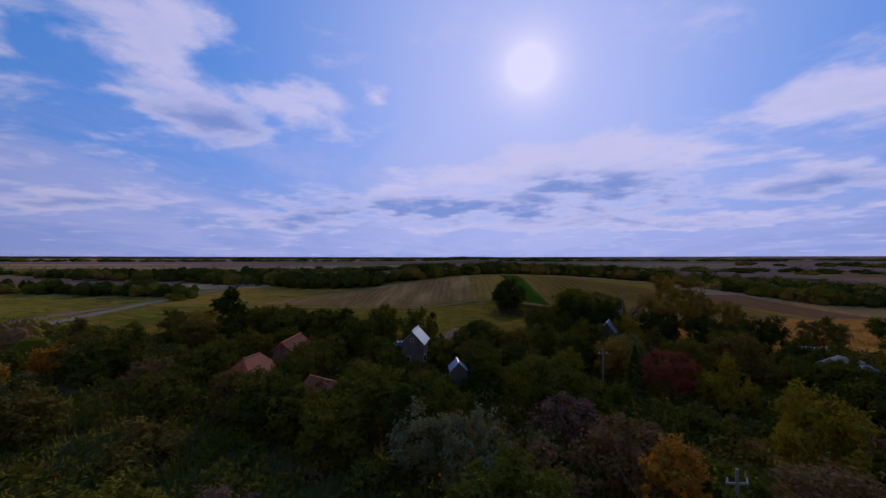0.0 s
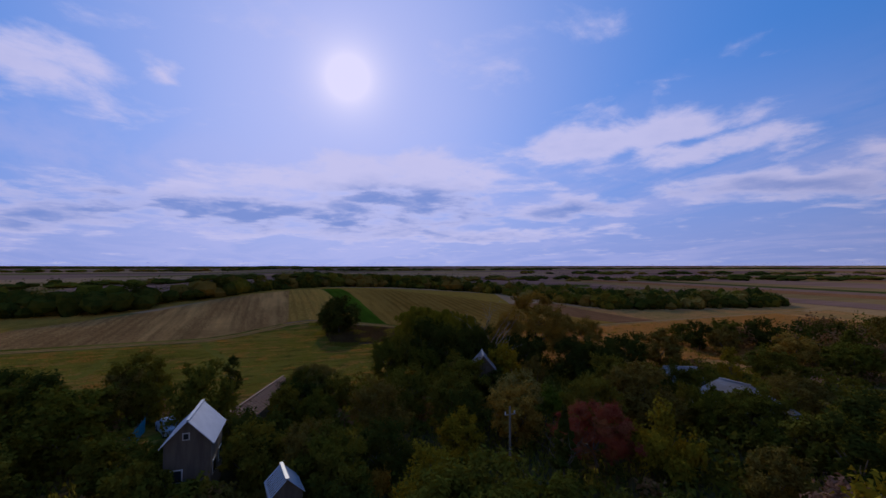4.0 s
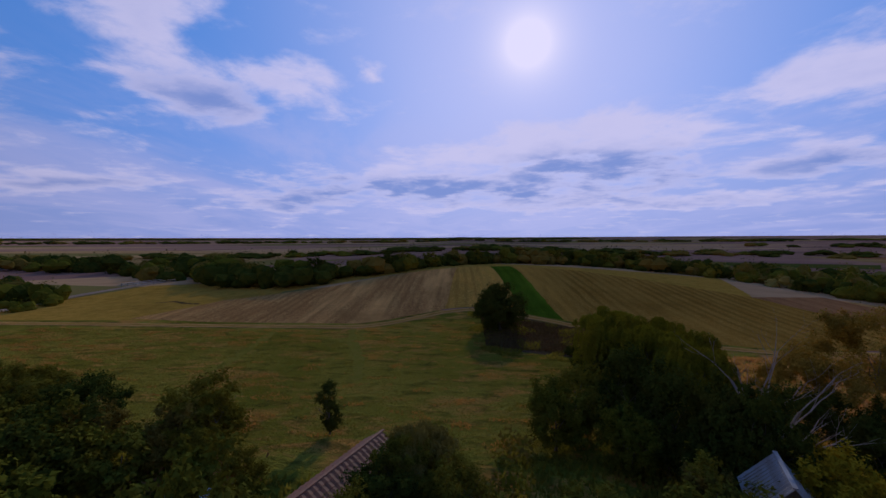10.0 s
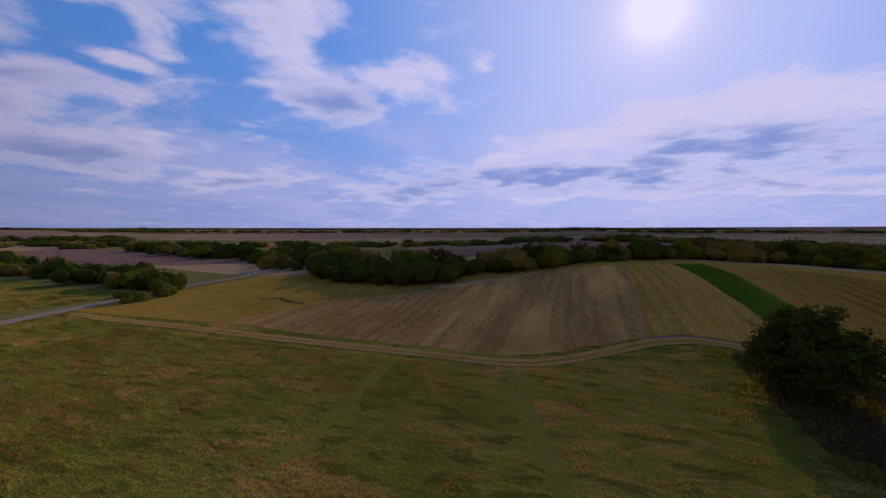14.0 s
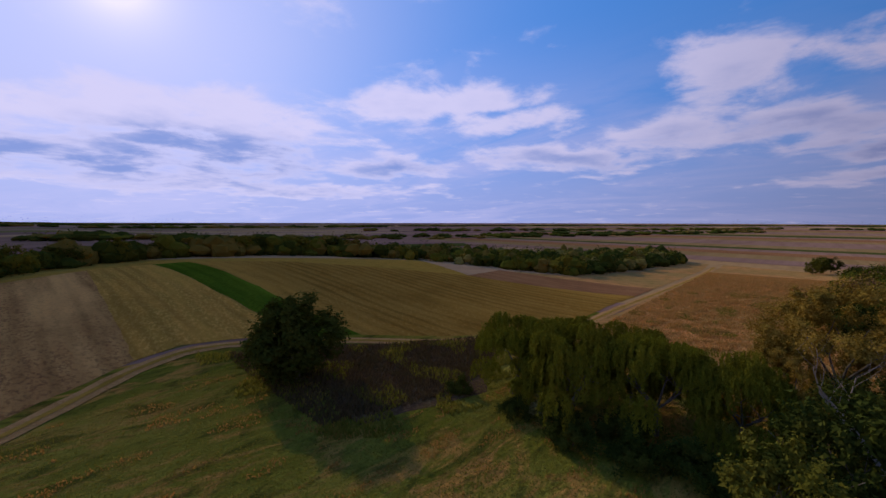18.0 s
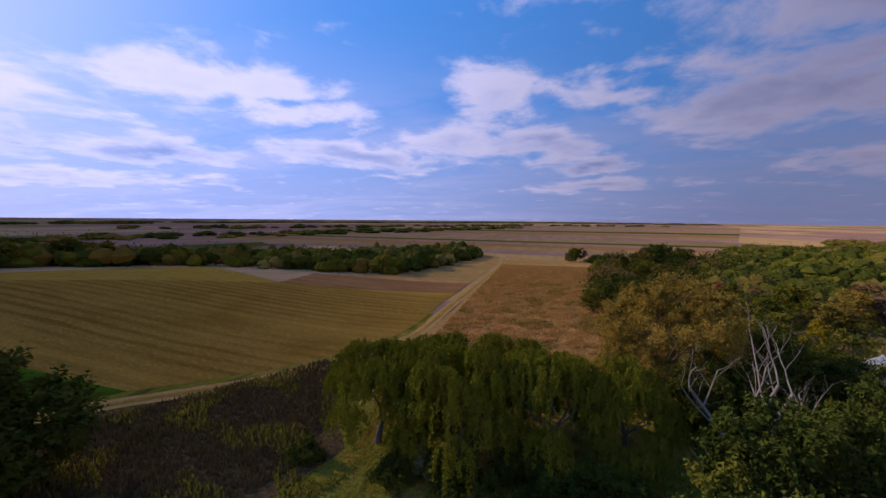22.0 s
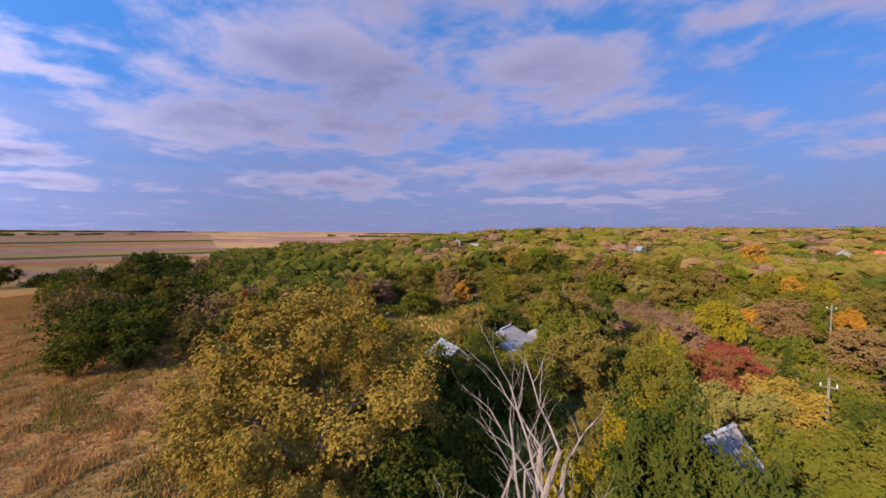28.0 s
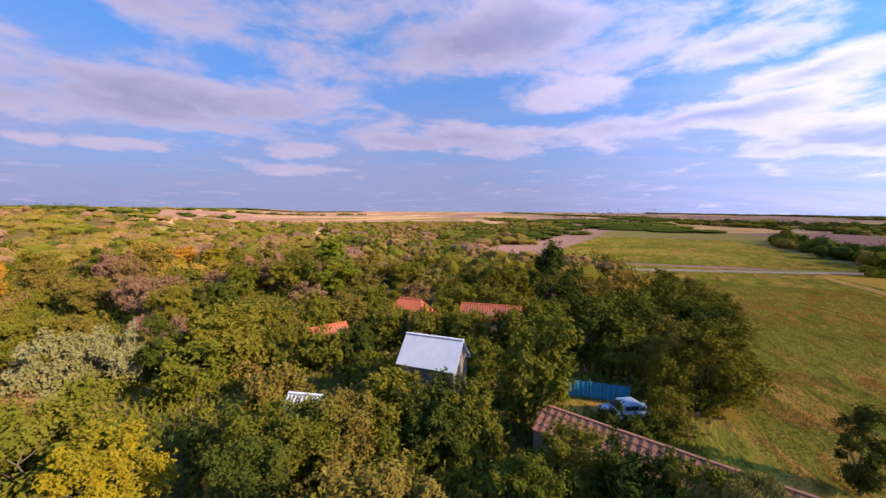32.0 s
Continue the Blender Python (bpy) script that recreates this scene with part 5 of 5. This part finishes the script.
car.matrix_world = Matrix.LocRotScale((-6.0, 75.4, rise(-6, 75.4)), Euler((0, 0, radians(25))), None)


def hull(sections, material, name, parent, label=""):
    """A closed body from cross sections (y, half width, z low, z high)."""
    v, f = [], []
    for y, w, lo, hi in sections:
        v += [(-w, y, lo), (w, y, lo), (w, y, hi - 0.12), (w * 0.86, y, hi), (-w * 0.86, y, hi), (-w, y, hi - 0.12)]
    for k in range(len(sections) - 1):
        o = 6 * k
        f += [(o + i, o + (i + 1) % 6, o + 6 + (i + 1) % 6, o + 6 + i) for i in range(6)]
    f += [(5, 4, 3, 2, 1, 0), tuple(6 * (len(sections) - 1) + i for i in range(6))]
    return part(name, v, f, material, parent, label)


hull([(-1.95, 0.70, 0.35, 0.72), (-1.8, 0.78, 0.28, 0.86), (-0.6, 0.8, 0.26, 0.92), (1.0, 0.8, 0.26, 0.92), (1.75, 0.78, 0.28, 0.84), (1.95, 0.7, 0.36, 0.7)], PAINT, "body", car)
hull([(-1.15, 0.68, 0.88, 1.0), (-0.62, 0.64, 0.88, 1.36), (0.6, 0.64, 0.88, 1.38), (1.25, 0.68, 0.88, 1.0)], PAINT, "cabin", car)
for s in (1, -1):
    part("side_window", *box(*sorted((s * 0.665, s * 0.70)), -0.5, 0.5, 0.98, 1.26), GLASS, car, "dark side window")
part("windscreen", *slab([(-0.52, -0.68, 1.33), (0.52, -0.68, 1.33), (0.58, -1.12, 1.02), (-0.58, -1.12, 1.02)], 0.02), GLASS, car, "dark windscreen")
for sx in (1, -1):
    for sy in (-1.25, 1.2):
        v, f = tube(Vector((sx * 0.62, sy, 0.3)), Vector((sx * 0.82, sy, 0.3)), 0.3, 0.3, 14)
        f.append(tuple(range(14, 28)))
        wheel = part("wheel", v, f, RUBBER, car, "black tyre")
        v, f = tube(Vector((sx * 0.70, sy, 0.3)), Vector((sx * 0.835, sy, 0.3)), 0.17, 0.16, 12)
        f.append(tuple(range(12, 24)))
        part("rim", v, f, ROOF_GREY, wheel, "dull metal rim")
tagged(car, "old faded blue-grey car parked behind a net fence", "car")


def utility_pole(x, y, h, arms=True):
    root = new("utility_pole")
    root.location = (x, y, rise(x, y))
    v, f = tube(Vector((0, 0, -0.5)), Vector((0, 0, h)), 0.12, 0.075, 8)
    f.append(tuple(range(8, 16)))
    part("shaft", v, f, CONCRETE, root)
    if arms:
        part("crossarm", *box(-0.5, 0.5, -0.04, 0.04, h - 0.7, h - 0.62), CONCRETE, root)
        for xx in (-0.44, 0.44):
            v, f = tube(Vector((xx, 0, h - 0.6)), Vector((xx, 0, h - 0.38)), 0.05, 0.035, 6)
            part("insulator", v, f, WALL_WHITE, root, "pale insulator")
    tagged(root, "weathered grey utility pole standing among trees", "utility pole", "utility poles")


for x, y, h in ((17.8, 25.5, 6.4), (49.8, 34, 7.4), (22.1, 56.2, 5.0), (-46, 27, 6.5)):
    utility_pole(x, y, h, x < 40)
for x, y, turn, roof, lab in ((108, -57, 20, ROOF_RED, "white cottage with a red roof on the slope"), (-16, -120, 40, ROOF_RED, "cottage with a brown-red roof on the slope"),
                              (-4, -112, 10, ROOF_BLUE, "low house with a pale blue-grey roof"), (60, -78, 70, ROOF_BLUE, "house with a blue-grey roof among trees"),
                              (113, 52, 35, ROOF_GREY, "low grey-roofed house among trees"), (133, -25, 60, ROOF_BLUE, "low white house with a pale roof on the slope"),
                              (136, -61, 30, ROOF_BLUE, "white house with a pale roof among trees"), (118, -49, 80, ROOF_GREY, "small white house with a grey roof among trees"), (-32, -90, 15, ROOF_BLUE, "small pale house at the edge of a clearing")):
    house("cottage", x, y, turn, 4.6, 3.8, 1.8, 3.1, roof, WALL_CREAM, lab)

# ---- grass blades over the meadow ----
def turf(name, count, box, keep, height, width, material, label, seed):
    rs = np.random.RandomState(seed)
    x = box[0] + (box[1] - box[0]) * rs.rand(count)
    y = box[2] + (box[3] - box[2]) * rs.rand(count)
    ok = np.array([keep(a, b) for a, b in zip(x, y)])
    x, y = x[ok], y[ok]
    n = len(x)
    z = np.array([rise(a, b) for a, b in zip(x, y)])
    clump = np.array([noise.noise((a * 0.22, b * 0.22, seed)) for a, b in zip(x, y)])
    h = height * (0.55 + 0.6 * rs.rand(n) + 0.7 * np.maximum(clump, 0))
    t = rs.rand(n) * 6.283
    a = np.stack([np.cos(t), np.sin(t), np.zeros(n)], 1)
    w = width * (0.6 + 0.8 * rs.rand(n))
    foot = np.stack([x, y, z], 1)
    lean = rs.normal(scale=0.25, size=(n, 3)) * h[:, None]
    lean[:, 2] = h
    q = np.stack([foot - a * w[:, None] / 2, foot + a * w[:, None] / 2, foot + lean], 1)
    return tagged(new(name, quad_mesh(name, q, material)), label, "grass", kind="stuff")


GRASS = foliage("grass_blades", (0.130, 0.132, 0.013), (0.23, 0.20, 0.027), (0.28, 0.215, 0.038), 0.5, 0.25)
GRASS_DRY = foliage("grass_dry_blades", (0.46, 0.27, 0.085), (0.33, 0.225, 0.06), (0.56, 0.27, 0.085), 0.55, 0.3)
GRASS_RUST = foliage("grass_rusty_tufts", (0.45, 0.205, 0.05), (0.55, 0.28, 0.072), (0.36, 0.21, 0.045), 0.5, 0.25)
WEED = foliage("dried_weeds", (0.11, 0.066, 0.032), (0.19, 0.115, 0.05), (0.13, 0.10, 0.03), 0.5)


def on_meadow(x, y):
    if in_gardens(x, y - 1.0) and not (-100 < x < -30 and y > 80):
        return False
    lane = 128.4 if x < -10 else 129 + (x + 10) * 0.5 if x < 14 else 141 - (x - 14) * 0.6
    return y < lane - 2.5 and not (17 < x and y > 112)


turf("meadow_tussocks", 130000, (-75, 45, 84, 132), lambda x, y: on_meadow(x, y) and noise.noise((x * 0.24, y * 0.62, 7.0)) + 0.5 * noise.noise((x * 0.05, y * 0.05, 2.0)) > 0.27, 0.22, 0.15, GRASS_RUST, "rusty dry tussocks in the meadow", 3)
turf("meadow_green_tufts", 210000, (-75, 45, 83, 134), on_meadow, 0.13, 0.13, GRASS, "short green tufts of meadow grass", 2)
turf("dry_turf", 170000, (42, 165, 62, 112), lambda x, y: y > 80 - max(0, x - 60) * 0.35 and y < 111.4, 0.28, 0.2, GRASS_DRY, "tall dry pinkish grass", 4)
turf("weed_stalks", 26000, (15, 46, 108, 138), lambda x, y: y > 112 + abs(x - 28) * 0.3 and y < 139 - (x - 14) * 0.55, 0.5, 0.2, WEED, "dark dried weed stalks", 5)
turf("garden_weeds", 85000, (-40, 75, -6, 84), lambda x, y: in_gardens(x, y) and clear_of(x, y, 0.2, HOMES[:14]), 0.55, 0.3, GRASS, "rank grass and weeds under garden trees", 6)
turf("weed_grass", 30000, (12, 46, 106, 140), lambda x, y: y > 108 + abs(x - 28) * 0.3 and y < 139 - (x - 14) * 0.55 and noise.noise((x * 0.25, y * 0.25, 4.0)) > 0.1, 0.45, 0.2, GRASS, "clumps of rough grass among dried weeds", 7)
turf("dry_tussocks", 140000, (42, 150, 62, 112), lambda x, y: y > 80 - max(0, x - 60) * 0.35 and y < 111.4 and noise.noise((x * 0.5 + y * 0.3, y * 0.35 - x * 0.1, 9.0)) > 0.12, 0.5, 0.22, GRASS_DRY, "wind-laid tussocks of dry grass", 8)
turf("dry_green_clumps", 60000, (40, 120, 70, 116), lambda x, y: y > 81 - max(0, x - 60) * 0.35 and y < 111 and noise.noise((x * 0.16, y * 0.2, 5.0)) > 0.22, 0.4, 0.2, GRASS, "greener clumps among dry grass", 9)

# guard rails of the small bridge on the road
for side in (-2.6, 2.6):
    rail = new("bridge_rail")
    rail.matrix_world = Matrix.LocRotScale((-102.6 + side, 189, rise(-102, 189) + 0.1), Euler((0, 0, radians(-17))), None)
    for k in range(8):
        part("post", *box(-0.06, 0.06, -7 + 2 * k - 0.06, -7 + 2 * k + 0.06, -0.2, 1.0), CONCRETE, rail)
    part("rail", *box(-0.05, 0.05, -7.1, 7.1, 0.9, 1.02), WALL_WHITE, rail, "pale top rail")
    part("middle_rail", *box(-0.04, 0.04, -7.1, 7.1, 0.45, 0.53), WALL_WHITE, rail, "pale middle rail")
    tagged(rail, "pale metal guard rail along a road bridge", "guard rail", "bridge rails")
